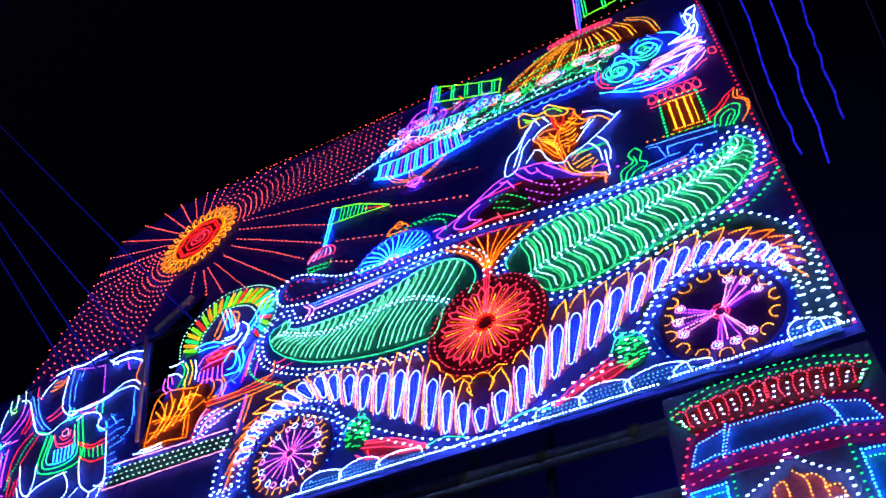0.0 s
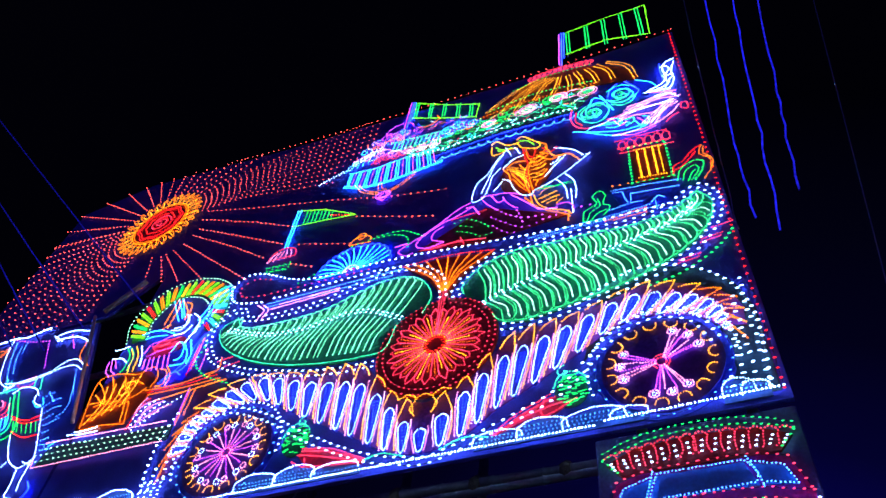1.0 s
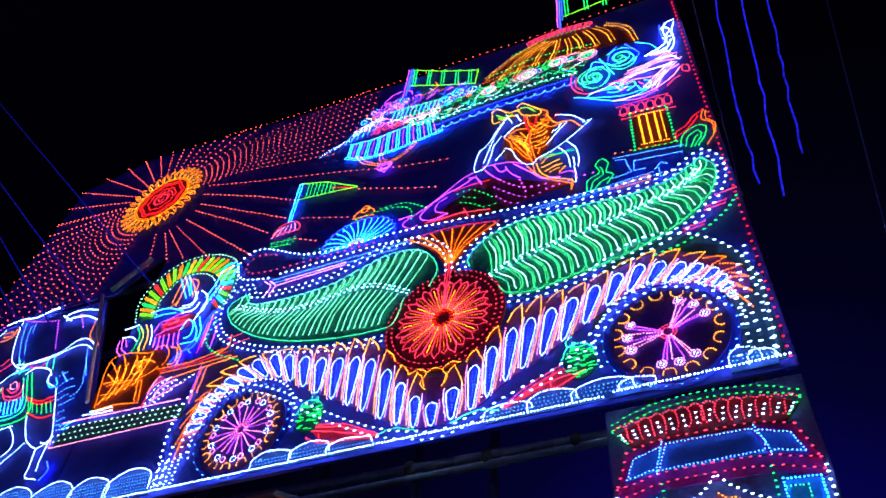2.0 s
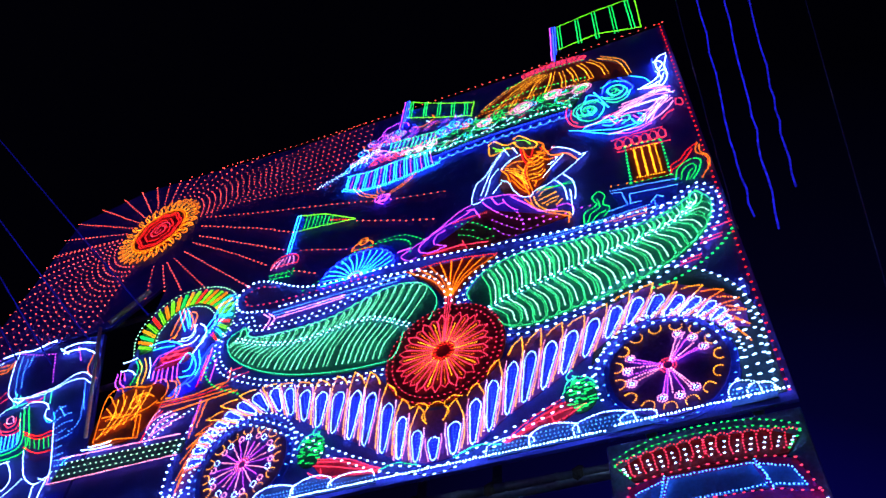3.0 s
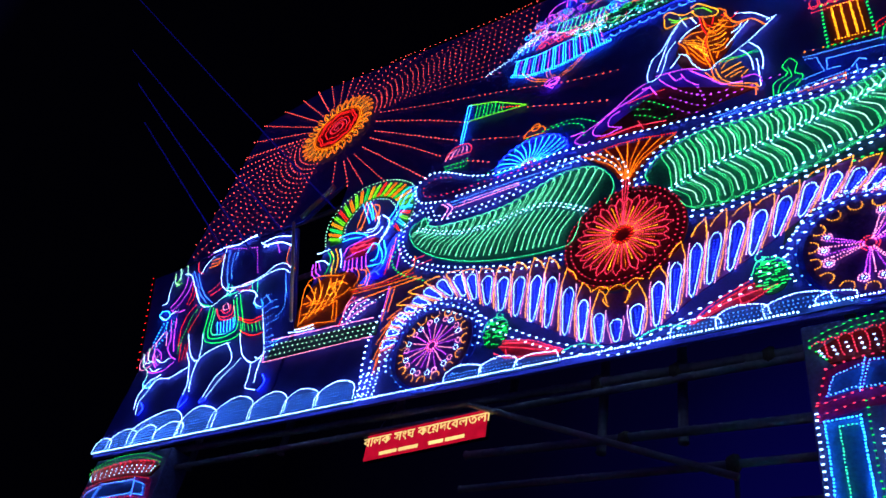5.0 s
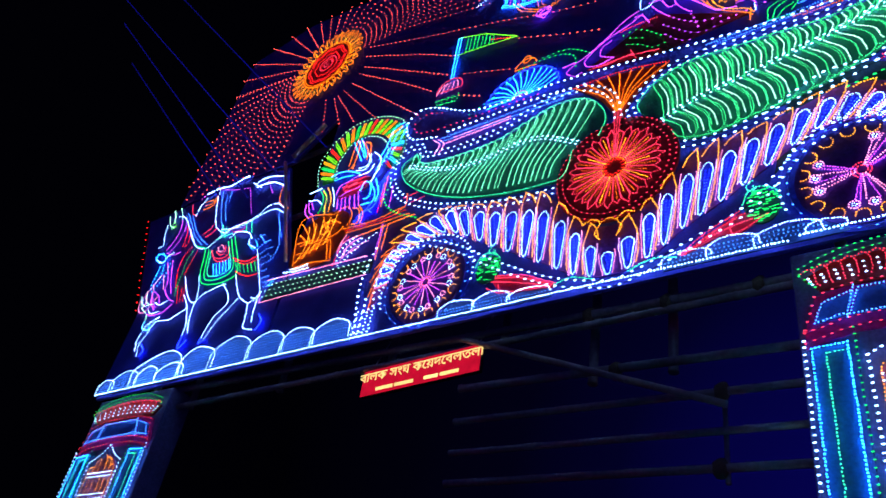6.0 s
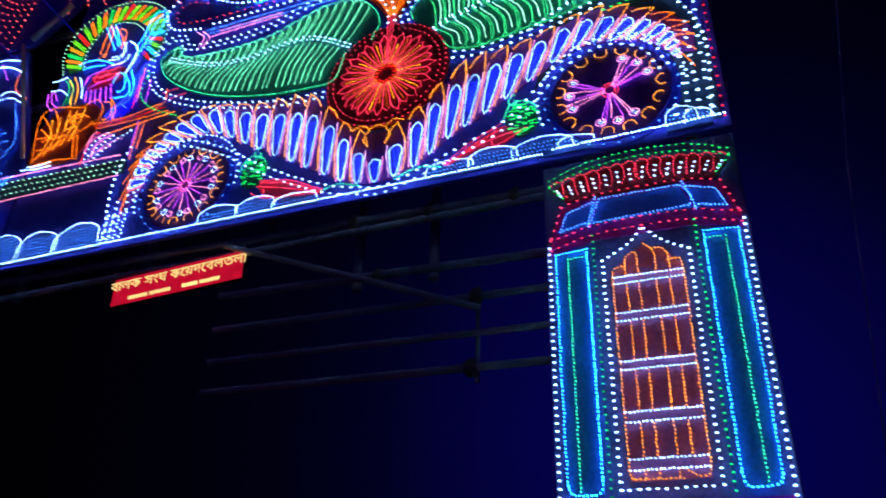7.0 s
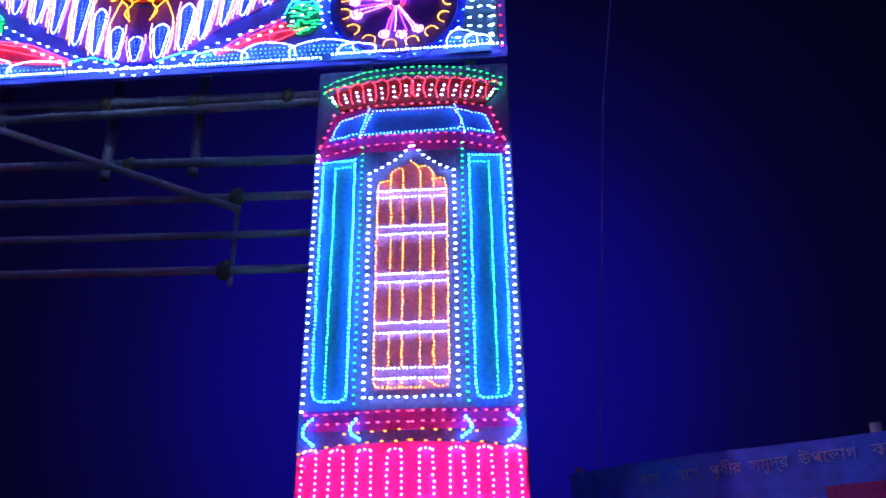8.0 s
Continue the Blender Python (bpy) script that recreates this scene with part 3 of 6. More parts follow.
# ---- wheels ----
def wheel(x, z, spokes, label, dense):
    ob = thing("wheel_light", label, "light motif", "chariot wheels")
    hub = plate("wheel_plate", ring(x, z, 0.58), PLATE_NIGHT, ob, 0.03)
    scallops = []
    for i in range(15):
        a = radians(i * 24)
        scallops.append(ring(x + 0.5 * math.cos(a), z + 0.5 * math.sin(a), 0.062, math.degrees(a) + 80, math.degrees(a) + 280, 14))
    bulbs("rim_scallop", scallops, AMBER, hub, 0.025, 0.019)
    tyre = plate("tyre_plate", ring(x, z, 0.655), PLATE_DEEP, ob, 0.012)
    bulbs("tyre_dot_string", [ring(x, z, 0.64, n=80)], SKYBLUE, tyre, 0.14, 0.024)
    bulbs("mudguard_dot_string", [ring(x, z, 0.715, -10, 200, 70)], WHITE, ob, 0.085, 0.034)
    lines, eyes = [], []
    for a in spokes:
        u, v = np.array([math.cos(radians(a)), math.sin(radians(a))]), np.array([-math.sin(radians(a)), math.cos(radians(a))])
        c = np.array([x, z])
        spread = (-0.11, -0.05, 0.05, 0.11) if not dense else (-0.05, 0.05)
        for o in spread:
            lines.append(line(c + 0.06 * u + 0.15 * o * v, c + (0.3 + rng.uniform(0, 0.14)) * u + o * v))
        if dense:
            eyes += [ring(*(c + 0.39 * u + 0.075 * s * v), 0.035, n=14) for s in (-1, 1)]
        else:
            tips = [c + 0.39 * (math.cos(s) * u + math.sin(s) * v) for s in (-0.42, 0.0, 0.42)]
            eyes += [ring(*p, r, n=14) for p in tips for r in (0.045, 0.02)]
            lines += [line(c + 0.05 * u + 0.02 * s * v, c + 0.85 * (tips[k] - c)) for k, s in ((0, -1), (2, 1))]
    bulbs("spoke_light", lines[::2], VIOLET, hub, 0.025, 0.020)
    bulbs("spoke_pale_light", lines[1::2], PINK, hub, 0.028, 0.022)
    bulbs("spoke_eye", eyes[::2], PINK, hub, 0.025, 0.022)
    bulbs("spoke_pale_eye", eyes[1::2], WHITE, hub, 0.025, 0.017)
    bulbs("hub_light", [ring(x, z, 0.05, n=12), ring(x, z, 0.085, n=16)], ROSE, hub, 0.025, 0.022)
    return ob


wheel(-0.97, 6.53, (43, 176, 278), "LED wheel with three pink spokes and orange scallops", False)
wheel(-5.92, 6.53, range(10, 370, 36), "LED wheel with many radiating pink spokes", True)

# ---- fruit clusters and red cloths between wheel and keel ----
def cluster(x, z, flip, cloth, fold, label):
    ob = thing("fruit_light", label, "light motif")
    spots = [line((x + dx, z + dz), (x + dx + 0.025, z + dz)) for dx, dz in [(rng.uniform(-0.16, 0.16), rng.uniform(-0.2, 0.2)) for _ in range(64)] if (dx / 0.17) ** 2 + (dz / 0.2) ** 2 < 1]
    plate("berry_plate", ring(x, z, 0.17, n=20, rz=0.2), PLATE_DARK, ob, 0.018)
    plate("cloth_plate", line(*fold), PLATE_CRIMSON, ob, 0.022)
    bulbs("berry_dot_string", spots, GREEN, ob, 0.05, 0.026, joined=True)
    bulbs("vine", [spiral(x + 0.06 * flip, z + 0.24, 0.08, 0.9, 90), curve([(x - 0.17, z + 0.05), (x - 0.1, z + 0.2), (x + 0.05, z + 0.22), (x + 0.17, z + 0.12)])], TEAL, ob, 0.025, 0.022)
    bulbs("cloth_line", cloth, ROSE, ob, 0.025, 0.023)
    return ob


cluster(-5.0, 6.5, 1, [curve([(-4.85, 6.35), (-4.5, 6.28), (-4.05, 6.06)]), curve([(-4.9, 6.28), (-4.6, 6.2), (-4.1, 6.04)]), curve([(-4.95, 6.2), (-4.78, 6.1), (-4.8, 6.22)]), line((-4.78, 6.1), (-4.1, 6.03)), curve([(-4.85, 6.32), (-4.5, 6.24), (-4.08, 6.05)])], [(-4.92, 6.3), (-4.82, 6.37), (-4.5, 6.29), (-4.06, 6.06), (-4.1, 6.03), (-4.76, 6.1)], "green LED fruit cluster with a trailing red cloth")
cluster(-1.86, 6.42, -1, [curve([(-2.66, 6.05), (-2.4, 6.24), (-2.07, 6.4)]), curve([(-2.62, 6.04), (-2.3, 6.2), (-1.95, 6.28)]), curve([(-2.12, 6.36), (-2.16, 6.2), (-2.08, 6.16), (-1.8, 6.3)]), curve([(-2.64, 6.04), (-2.34, 6.22), (-2.02, 6.36)])], [(-2.65, 6.04), (-2.4, 6.24), (-2.07, 6.4), (-1.82, 6.31), (-2.08, 6.16), (-2.3, 6.18)], "green LED grape cluster beside a folded red cloth")
bulbs("keel_shoot", [curve([(-4.05, 6.04), (-3.85, 6.08), (-3.6, 6.0)]), curve([(-3.2, 6.0), (-2.95, 6.08), (-2.7, 6.03)])], TEAL, hull, 0.025, 0.024)


# ---- rolling clouds along the lower edge ----
def clouds(bumps, label):
    ob = thing("cloud_light", label, "light motif")
    rims, rows = [], []
    for x0, x1, zt, lean in bumps:
        w = x1 - x0
        rims.append(curve([(x0, 5.96), (x0 + 0.03 * w, 5.96 + 0.6 * (zt - 5.96)), (x0 + (0.38 + lean) * w, zt), (x1 - 0.08 * w, 5.96 + 0.72 * (zt - 5.96)), (x1, 5.98)]))
        plate("cloud_plate", np.vstack([rims[-1], line((x1, 5.92), (x0, 5.92))]), PLATE_SKY, ob, 0.012 + 0.003 * (len(rims) % 3))
        for k in range(1, int((zt - 5.95) / 0.045)):
            z = 5.94 + 0.045 * k
            trim = 0.5 * w * (1 - math.sqrt(max(0, 1 - ((z - 5.94) / (zt - 5.93)) ** 2)))
            rows.append(line((x0 + 0.02 + trim, z), (x1 - 0.02 - trim * 0.8, z)))
    bulbs("cloud_rim", rims, WHITE, ob, 0.025, 0.022)
    bulbs("cloud_string", rows, SKYBLUE, ob, 0.042, 0.017, 0.04)
    return ob


clouds([(-12.82, -12.35, 6.18, 0), (-12.45, -11.7, 6.27, 0.1), (-11.75, -11.2, 6.26, 0.1), (-11.9, -10.6, 6.47, 0.2), (-11.2, -10.5, 6.22, 0.1), (-10.65, -9.8, 6.4, 0), (-9.9, -9.0, 6.42, 0.1), (-9.05, -8.3, 6.36, 0.1), (-8.35, -7.7, 6.3, 0), (-7.75, -7.05, 6.3, 0.1)], "rolling blue and white LED clouds under the horses")
clouds([(-5.62, -5.1, 6.13, 0), (-5.12, -4.62, 6.14, 0.1), (-4.65, -4.1, 6.08, 0)], "low blue LED clouds beside the small wheel")
clouds([(-2.85, -2.35, 6.09, 0), (-2.4, -1.9, 6.14, 0), (-1.95, -1.35, 6.14, 0.1), (-1.5, -1.15, 6.08, 0)], "low blue LED clouds under the keel")
clouds([(-0.5, -0.22, 6.16, 0), (-0.34, -0.1, 6.1, 0)], "small blue LED cloud at the gate corner")

# ---- boat deck: flag, pot, shell ----
def stripes(x0, z0, x1, z1, h0, h1, n):
    """Bars across a slanting flag."""
    out = []
    for i in range(n):
        s = (i + 0.5) / n
        x, z, h = x0 + (x1 - x0) * s, z0 + (z1 - z0) * s, h0 + (h1 - h0) * s
        out += [line((x - 0.02, z), (x - 0.02, z + h)), line((x + 0.05, z), (x + 0.05, z + h))]
    return out


pennant = thing("pennant_light", "small green LED pennant on a blue pole over a red pot", "light motif")
bulbs("pole_string", [line((-6.28, 10.45), (-6.3, 11.4)), line((-6.23, 10.45), (-6.24, 11.4))], CYAN, pennant, 0.034, 0.03)
bulbs("pennant_edge", [line((-6.3, 11.42), (-5.75, 11.22), (-5.12, 10.8)), line((-6.25, 10.98), (-5.7, 10.9), (-5.12, 10.8))], LIME, pennant, 0.025, 0.026)
bulbs("pennant_bar", stripes(-6.15, 11.0, -5.55, 10.9, 0.36, 0.16, 4), GREEN, pennant, 0.036, 0.03)
bulbs("pennant_dot_string", [line((-5.6, 11.0), (-5.25, 10.84))], RED, pennant, 0.06, 0.034)
bulbs("pot_rim", [ring(-6.26, 10.22, 0.24, -10, 190, 20, 0.2), line((-6.5, 10.2), (-6.03, 10.16))], ROSE, pennant, 0.034, 0.03)
bulbs("pot_flute", [curve([(-6.5 + 0.1 * i, 10.16), (-6.45 + 0.085 * i, 10.28), (-6.38 + 0.06 * i, 10.34)]) for i in range(5)], PINK, pennant, 0.025, 0.022)
bulbs("pot_foot", [line((-6.48, 10.02), (-6.06, 9.96)), line((-6.44, 9.92), (-6.1, 9.86))] + [line((-6.46 + 0.1 * i, 10.02), (-6.46 + 0.1 * i, 9.9)) for i in range(5)], GREEN, pennant, 0.06, 0.03)

shell = thing("shell_light", "cyan LED shell with an orange knob and green dotted arc", "light motif")
ribs = [curve([(-4.9 + 0.12 * math.cos(a), 9.36 + 0.08 * math.sin(a)), (-4.9 + 0.36 * math.cos(a), 9.37 + 0.32 * math.sin(a)), (-4.88 + 0.56 * math.cos(a + 0.1), 9.4 + 0.47 * math.sin(a + 0.1))]) for a in np.radians(np.linspace(5, 178, 15))]
bulbs("shell_rib", ribs, CYAN, shell, 0.025, 0.024)
bulbs("shell_rim", [ring(-4.88 + 0.54 * math.cos(a), 9.4 + 0.45 * math.sin(a), 0.06, math.degrees(a) - 80, math.degrees(a) + 80, 10) for a in np.radians(np.linspace(5, 178, 15))], BLUE, shell, 0.025, 0.022)
bulbs("shell_heart", [ring(-4.9, 9.36, 0.12, 0, 180, 14), ring(-4.9, 9.36, 0.06, 0, 180, 8)], ROSE, shell, 0.025, 0.022)
bulbs("knob", [ring(-4.87, 10.0, 0.17, 0, 180, 16, 0.14), line((-5.05, 9.98), (-4.7, 9.94)), ring(-4.87, 10.13, 0.07, n=12)], ORANGE, shell, 0.025, 0.024)
bulbs("arc_dot_string", [curve([(-5.75, 9.42), (-5.3, 9.62), (-4.95, 9.95), (-4.4, 9.95), (-4.1, 9.8), (-4.05, 9.55)]), curve([(-4.6, 10.02), (-4.2, 9.98), (-3.85, 9.72)])], GREEN, shell, 0.085, 0.036)

# ---- reclining drummer panel, drawn as plain shapes ----
archer = thing("figure_light", "orange and white LED figure as plain loops over violet drapery", "light motif")
plate("torso_plate", curve([(-2.72, 10.75), (-2.4, 11.15), (-2.05, 10.95), (-2.0, 10.4), (-2.35, 10.05), (-2.7, 10.3)], closed=True), PLATE_RED, archer, 0.02)
bulbs("cap_line", [curve([(-2.91, 11.51), (-2.89, 11.28), (-2.77, 11.26), (-2.64, 11.3), (-2.5, 11.27)]), curve([(-2.92, 11.58), (-2.83, 11.63), (-2.64, 11.42), (-2.48, 11.42)]), curve([(-2.51, 11.51), (-2.42, 11.55), (-2.28, 11.38), (-2.15, 11.19), (-2.2, 11.1), (-2.41, 11.22), (-2.5, 11.39)])], YELLOW, archer, 0.025, 0.026)
bulbs("cap_band", [curve([(-2.84, 11.47), (-2.73, 11.34), (-2.59, 11.33)]), line((-2.8, 11.35), (-2.68, 11.28)), curve([(-2.46, 11.45), (-2.33, 11.37), (-2.24, 11.22)])], LIME, archer, 0.025, 0.026)
bulbs("torso_line", [curve([(-2.15, 11.23), (-2.04, 11.08), (-2.11, 10.93), (-2.24, 10.77), (-2.32, 10.59), (-2.29, 10.29), (-2.24, 9.99)]), curve([(-2.28, 10.79), (-2.38, 10.55), (-2.36, 10.25), (-2.29, 9.99)]), curve([(-2.62, 10.83), (-2.52, 10.88), (-2.37, 10.84)]), curve([(-2.6, 10.74), (-2.49, 10.61), (-2.4, 10.37)]), curve([(-2.57, 10.61), (-2.48, 10.42), (-2.37, 10.19)]), curve([(-2.54, 10.45), (-2.44, 10.23), (-2.34, 10.07)]), curve([(-2.24, 10.69), (-2.15, 10.72), (-2.1, 10.8)]), curve([(-2.21, 10.56), (-2.13, 10.56), (-2.07, 10.61)]), curve([(-2.2, 10.41), (-2.11, 10.37), (-2.05, 10.45)]), curve([(-2.24, 10.29), (-2.16, 10.25), (-2.08, 10.29)]), line((-2.45, 10.78), (-2.38, 10.62)), curve([(-2.07, 11.06), (-1.95, 10.76), (-1.78, 10.71)]), curve([(-2.2, 10.9), (-1.99, 10.68), (-1.74, 10.69), (-1.59, 10.46)])], ORANGE, archer, 0.025, 0.028)
bulbs("torso_line", [line((-2.15, 10.95), (-2.03, 10.85)), curve([(-2.71, 10.8), (-2.62, 10.63), (-2.57, 10.43)]), curve([(-2.37, 11.2), (-2.32, 10.89), (-2.2, 10.67)]), curve([(-2.52, 10.73), (-2.43, 10.5), (-2.36, 10.3)]), line((-2.21, 10.14), (-2.18, 10.26))], ORANGE, archer, 0.025, 0.028)
bulbs("torso_red_line", [curve([(-2.37, 11.15), (-2.32, 10.97), (-2.24, 10.85)]), curve([(-2.41, 11.22), (-2.37, 10.92), (-2.32, 10.74)]), curve([(-2.11, 11.05), (-1.99, 10.89), (-1.9, 10.96)]), curve([(-2.32, 10.74), (-2.34, 10.46), (-2.31, 10.09)]), line((-2.2, 11.1), (-2.24, 10.92))], RED, archer, 0.026, 0.028)
bulbs("torso_fold", [curve([(-2.68 + 0.05 * i, 10.82 - 0.07 * i), (-2.5 + 0.03 * i, 10.72 - 0.085 * i), (-2.36 + 0.012 * i, 10.6 - 0.09 * i)]) for i in range(6)] + [curve([(-2.3, 10.85 - 0.1 * i), (-2.16, 10.84 - 0.1 * i), (-2.03 - 0.015 * i, 10.92 - 0.11 * i)]) for i in range(6)], AMBER, archer, 0.026, 0.022)
bulbs("skirt_line", [curve([(-2.16, 9.88), (-2.08, 9.98), (-1.96, 9.98)]), curve([(-2.16, 9.79), (-2.04, 9.83), (-1.92, 9.86)]), curve([(-2.12, 9.69), (-2, 9.74), (-1.89, 9.75)]), line((-2.18, 9.99), (-2.1, 10.06)), line((-2.06, 9.64), (-1.93, 9.68)), curve([(-2.24, 9.92), (-2.18, 9.7), (-2.04, 9.51), (-1.82, 9.38), (-1.74, 9.27)]), line((-1.93, 9.58), (-1.85, 9.67))], YELLOW, archer, 0.025, 0.024)
bulbs("skirt_orange_line", [curve([(-2.29, 9.95), (-2.24, 9.7), (-2.08, 9.5), (-1.83, 9.31), (-1.76, 9.23)]), line((-2.36, 9.91), (-2.27, 9.74)), line((-1.77, 9.35), (-1.79, 9.15))], ORANGE, archer, 0.025, 0.026)
bulbs("green_band", [curve([(-2.16, 10.02), (-2, 9.98), (-1.81, 9.97), (-1.67, 9.94)]), curve([(-2.12, 10.06), (-1.92, 9.99), (-1.73, 10)])], GREEN, archer, 0.025, 0.026)
bulbs("limb_line", [curve([(-2.68, 11.28), (-2.81, 11.08), (-2.95, 10.77), (-3.09, 10.62), (-3.15, 10.3), (-3.12, 10.17), (-2.98, 10.21), (-2.9, 10.46), (-2.87, 10.66), (-2.75, 10.85)]), curve([(-2.72, 11.19), (-2.84, 10.95), (-2.94, 10.59), (-3.01, 10.34)]), line((-2.53, 11.29), (-2.45, 11.09)), curve([(-1.93, 10.95), (-1.7, 10.79), (-1.55, 10.58)]), curve([(-1.44, 10.55), (-1.64, 10.37), (-1.8, 10.24), (-2.04, 10.09), (-2.2, 10.04), (-2.28, 9.94)]), line((-1.47, 10.54), (-1.55, 10.54)), curve([(-1.78, 10.67), (-1.91, 10.52), (-1.99, 10.42), (-2.08, 10.29)]), curve([(-2.7, 10.53), (-2.59, 10.42), (-2.52, 10.2), (-2.4, 10), (-2.28, 9.94)]), curve([(-1.8, 10.2), (-1.69, 10.01), (-1.66, 9.77), (-1.68, 9.59)]), curve([(-1.92, 10.13), (-1.81, 9.91), (-1.78, 9.63)])], WHITE, archer, 0.025, 0.021)
bulbs("limb_line", [line((-2.82, 10.3), (-2.7, 10.47)), curve([(-2.41, 11.02), (-2.58, 10.96), (-2.71, 10.8)]), curve([(-1.99, 10.56), (-1.91, 10.59), (-1.87, 10.67)]), line((-2.68, 11.38), (-2.59, 11.11)), line((-1.73, 9.81), (-1.72, 9.29))], WHITE, archer, 0.025, 0.021)
bulbs("drape_line", [curve([(-3.17, 10.17), (-3.35, 10.09), (-3.59, 9.89), (-3.87, 9.69), (-4.11, 9.56), (-4.18, 9.47), (-4.05, 9.35), (-3.95, 9.37)]), curve([(-3.02, 10.24), (-2.81, 10.2), (-2.6, 10.14), (-2.4, 10)]), curve([(-3.11, 10.07), (-3.3, 9.96), (-3.59, 9.85), (-3.78, 9.72), (-3.9, 9.6), (-3.9, 9.48), (-3.74, 9.39), (-3.5, 9.43)]), curve([(-3.5, 9.43), (-3.68, 9.55), (-3.67, 9.71), (-3.54, 9.78)]), curve([(-2.98, 10.14), (-2.87, 9.96), (-2.75, 9.81)]), curve([(-2.85, 10.18), (-2.76, 10), (-2.66, 9.99)]), curve([(-2.68, 10.07), (-2.59, 9.87), (-2.47, 9.73)]), curve([(-2.56, 10.08), (-2.31, 9.76), (-2.16, 9.56), (-1.93, 9.48)]), curve([(-3.22, 10.08), (-3.11, 10.03), (-3.02, 9.85)]), curve([(-1.93, 9.55), (-1.78, 9.53), (-1.71, 9.41)])], VIOLET, archer, 0.025, 0.026)
bulbs("drape_line", [line((-4.24, 9.62), (-4.07, 9.62))], VIOLET, archer, 0.025, 0.026)
bulbs("drape_red_row", [curve([(-3.42, 9.88), (-3.17, 9.9), (-2.92, 9.89)]), curve([(-3.82, 9.36), (-3.54, 9.36), (-3.25, 9.36)]), line((-3.26, 9.43), (-3.19, 9.25)), curve([(-3.7, 9.34), (-3.37, 9.35), (-3.13, 9.31), (-2.89, 9.25)])], ROSE, archer, 0.03, 0.026)
bulbs("drape_dot_row", [curve([(-2.75, 9.81), (-2.59, 9.63), (-2.35, 9.46), (-2.12, 9.42)]), curve([(-2.83, 9.68), (-2.62, 9.46), (-2.39, 9.27), (-2.2, 9.27)]), curve([(-2.8, 9.48), (-2.65, 9.29), (-2.5, 9.2)]), line((-2.12, 9.32), (-1.94, 9.33)), line((-2.47, 9.68), (-2.39, 9.39)), curve([(-1.82, 9.34), (-1.68, 9.36), (-1.5, 9.35)])], VIOLET, archer, 0.1, 0.03)
bulbs("drape_green_row", [curve([(-3.37, 9.79), (-3.2, 9.81), (-3.03, 9.68), (-2.86, 9.5)]), curve([(-3.31, 9.58), (-3.14, 9.48), (-2.97, 9.33), (-2.81, 9.33)]), line((-3.28, 9.69), (-3.11, 9.59))], GREEN, archer, 0.09, 0.03)
plate("drape_plate", line((-3.9, 9.42), (-2.95, 10.0), (-1.8, 9.32), (-2.9, 9.22)), PLATE_RED, archer, 0.02)

# ---- little temple pillar, bird and table on the stern ----
pillar = thing("pillar_light", "small LED temple pillar with a red capital and yellow bars", "light motif")
plate("shaft_plate", line((-0.92, 9.58), (-0.48, 9.5), (-0.48, 10.3), (-0.92, 10.38)), PLATE_RED, pillar, 0.02)
bulbs("capital_line", [curve([(-1.08, 10.62), (-0.75, 10.6), (-0.4, 10.56)]), curve([(-1.04, 10.3), (-0.7, 10.26), (-0.36, 10.2)]), curve([(-1.06, 10.42), (-0.7, 10.36), (-0.38, 10.32)])] + [ring(-1.0 + 0.115 * i, 10.47 - 0.012 * i, 0.05, n=14, rz=0.11) for i in range(6)], ROSE, pillar, 0.025, 0.024)
bulbs("shaft_bar", [line((x, 9.62), (x, 10.24)) for x in (-0.83, -0.82, -0.73, -0.72, -0.63, -0.62, -0.55)] + [line((-0.86, 9.62), (-0.52, 9.56)), line((-0.86, 10.28), (-0.52, 10.22))], YELLOW, pillar, 0.034, 0.03)
bulbs("shaft_dot_string", [line((-0.95, 9.55), (-0.93, 10.36)), line((-0.46, 9.48), (-0.46, 10.26)), line((-0.95, 9.54), (-0.44, 9.46)), line((-0.92, 10.38), (-0.48, 10.3))], GREEN, pillar, 0.075, 0.036)

stern = thing("stern_light", "blue LED table, green bird and flame on the stern", "light motif")
plate("table_plate", line((-1.22, 9.48), (-0.4, 9.35), (-0.48, 9.02), (-1.1, 9.08)), PLATE_DEEP, stern, 0.012)
bulbs("table_line", [line((-1.22, 9.51), (-0.8, 9.44), (-0.39, 9.36)), line((-1.2, 9.46), (-1.09, 9.42), (-1.04, 9.14), (-1.27, 9.12)), line((-0.99, 9.34), (-0.42, 9.24)), line((-0.99, 9.34), (-1.01, 9.15), (-0.88, 9.13)), line((-0.76, 9.06), (-0.68, 9.16), (-0.62, 9.1)), line((-0.72, 9.06), (-0.72, 8.9))], SKYBLUE, stern, 0.025, 0.02)
bulbs("table_dot_string", [line((-1.2, 9.6), (-0.7, 9.52))], ORANGE, stern, 0.1, 0.028)
bulbs("orange_wedge", [line((-1.34, 8.92), (-0.84, 8.99)), line((-0.84, 8.99), (-0.85, 8.88)), line((-1.24, 8.9), (-0.85, 8.9))], ORANGE, stern, 0.025, 0.022)
bulbs("bird_line", [curve([(-1.6, 9.02), (-1.58, 9.22), (-1.42, 9.32), (-1.46, 9.48), (-1.38, 9.58), (-1.3, 9.46), (-1.34, 9.3), (-1.26, 9.2), (-1.34, 9.06)]), curve([(-1.55, 9.04), (-1.5, 9.18), (-1.38, 9.26), (-1.4, 9.42)]), curve([(-1.5, 9.02), (-1.42, 9.12), (-1.32, 9.16)]), line((-1.6, 9.02), (-1.35, 8.98))], GREEN, stern, 0.025, 0.024)
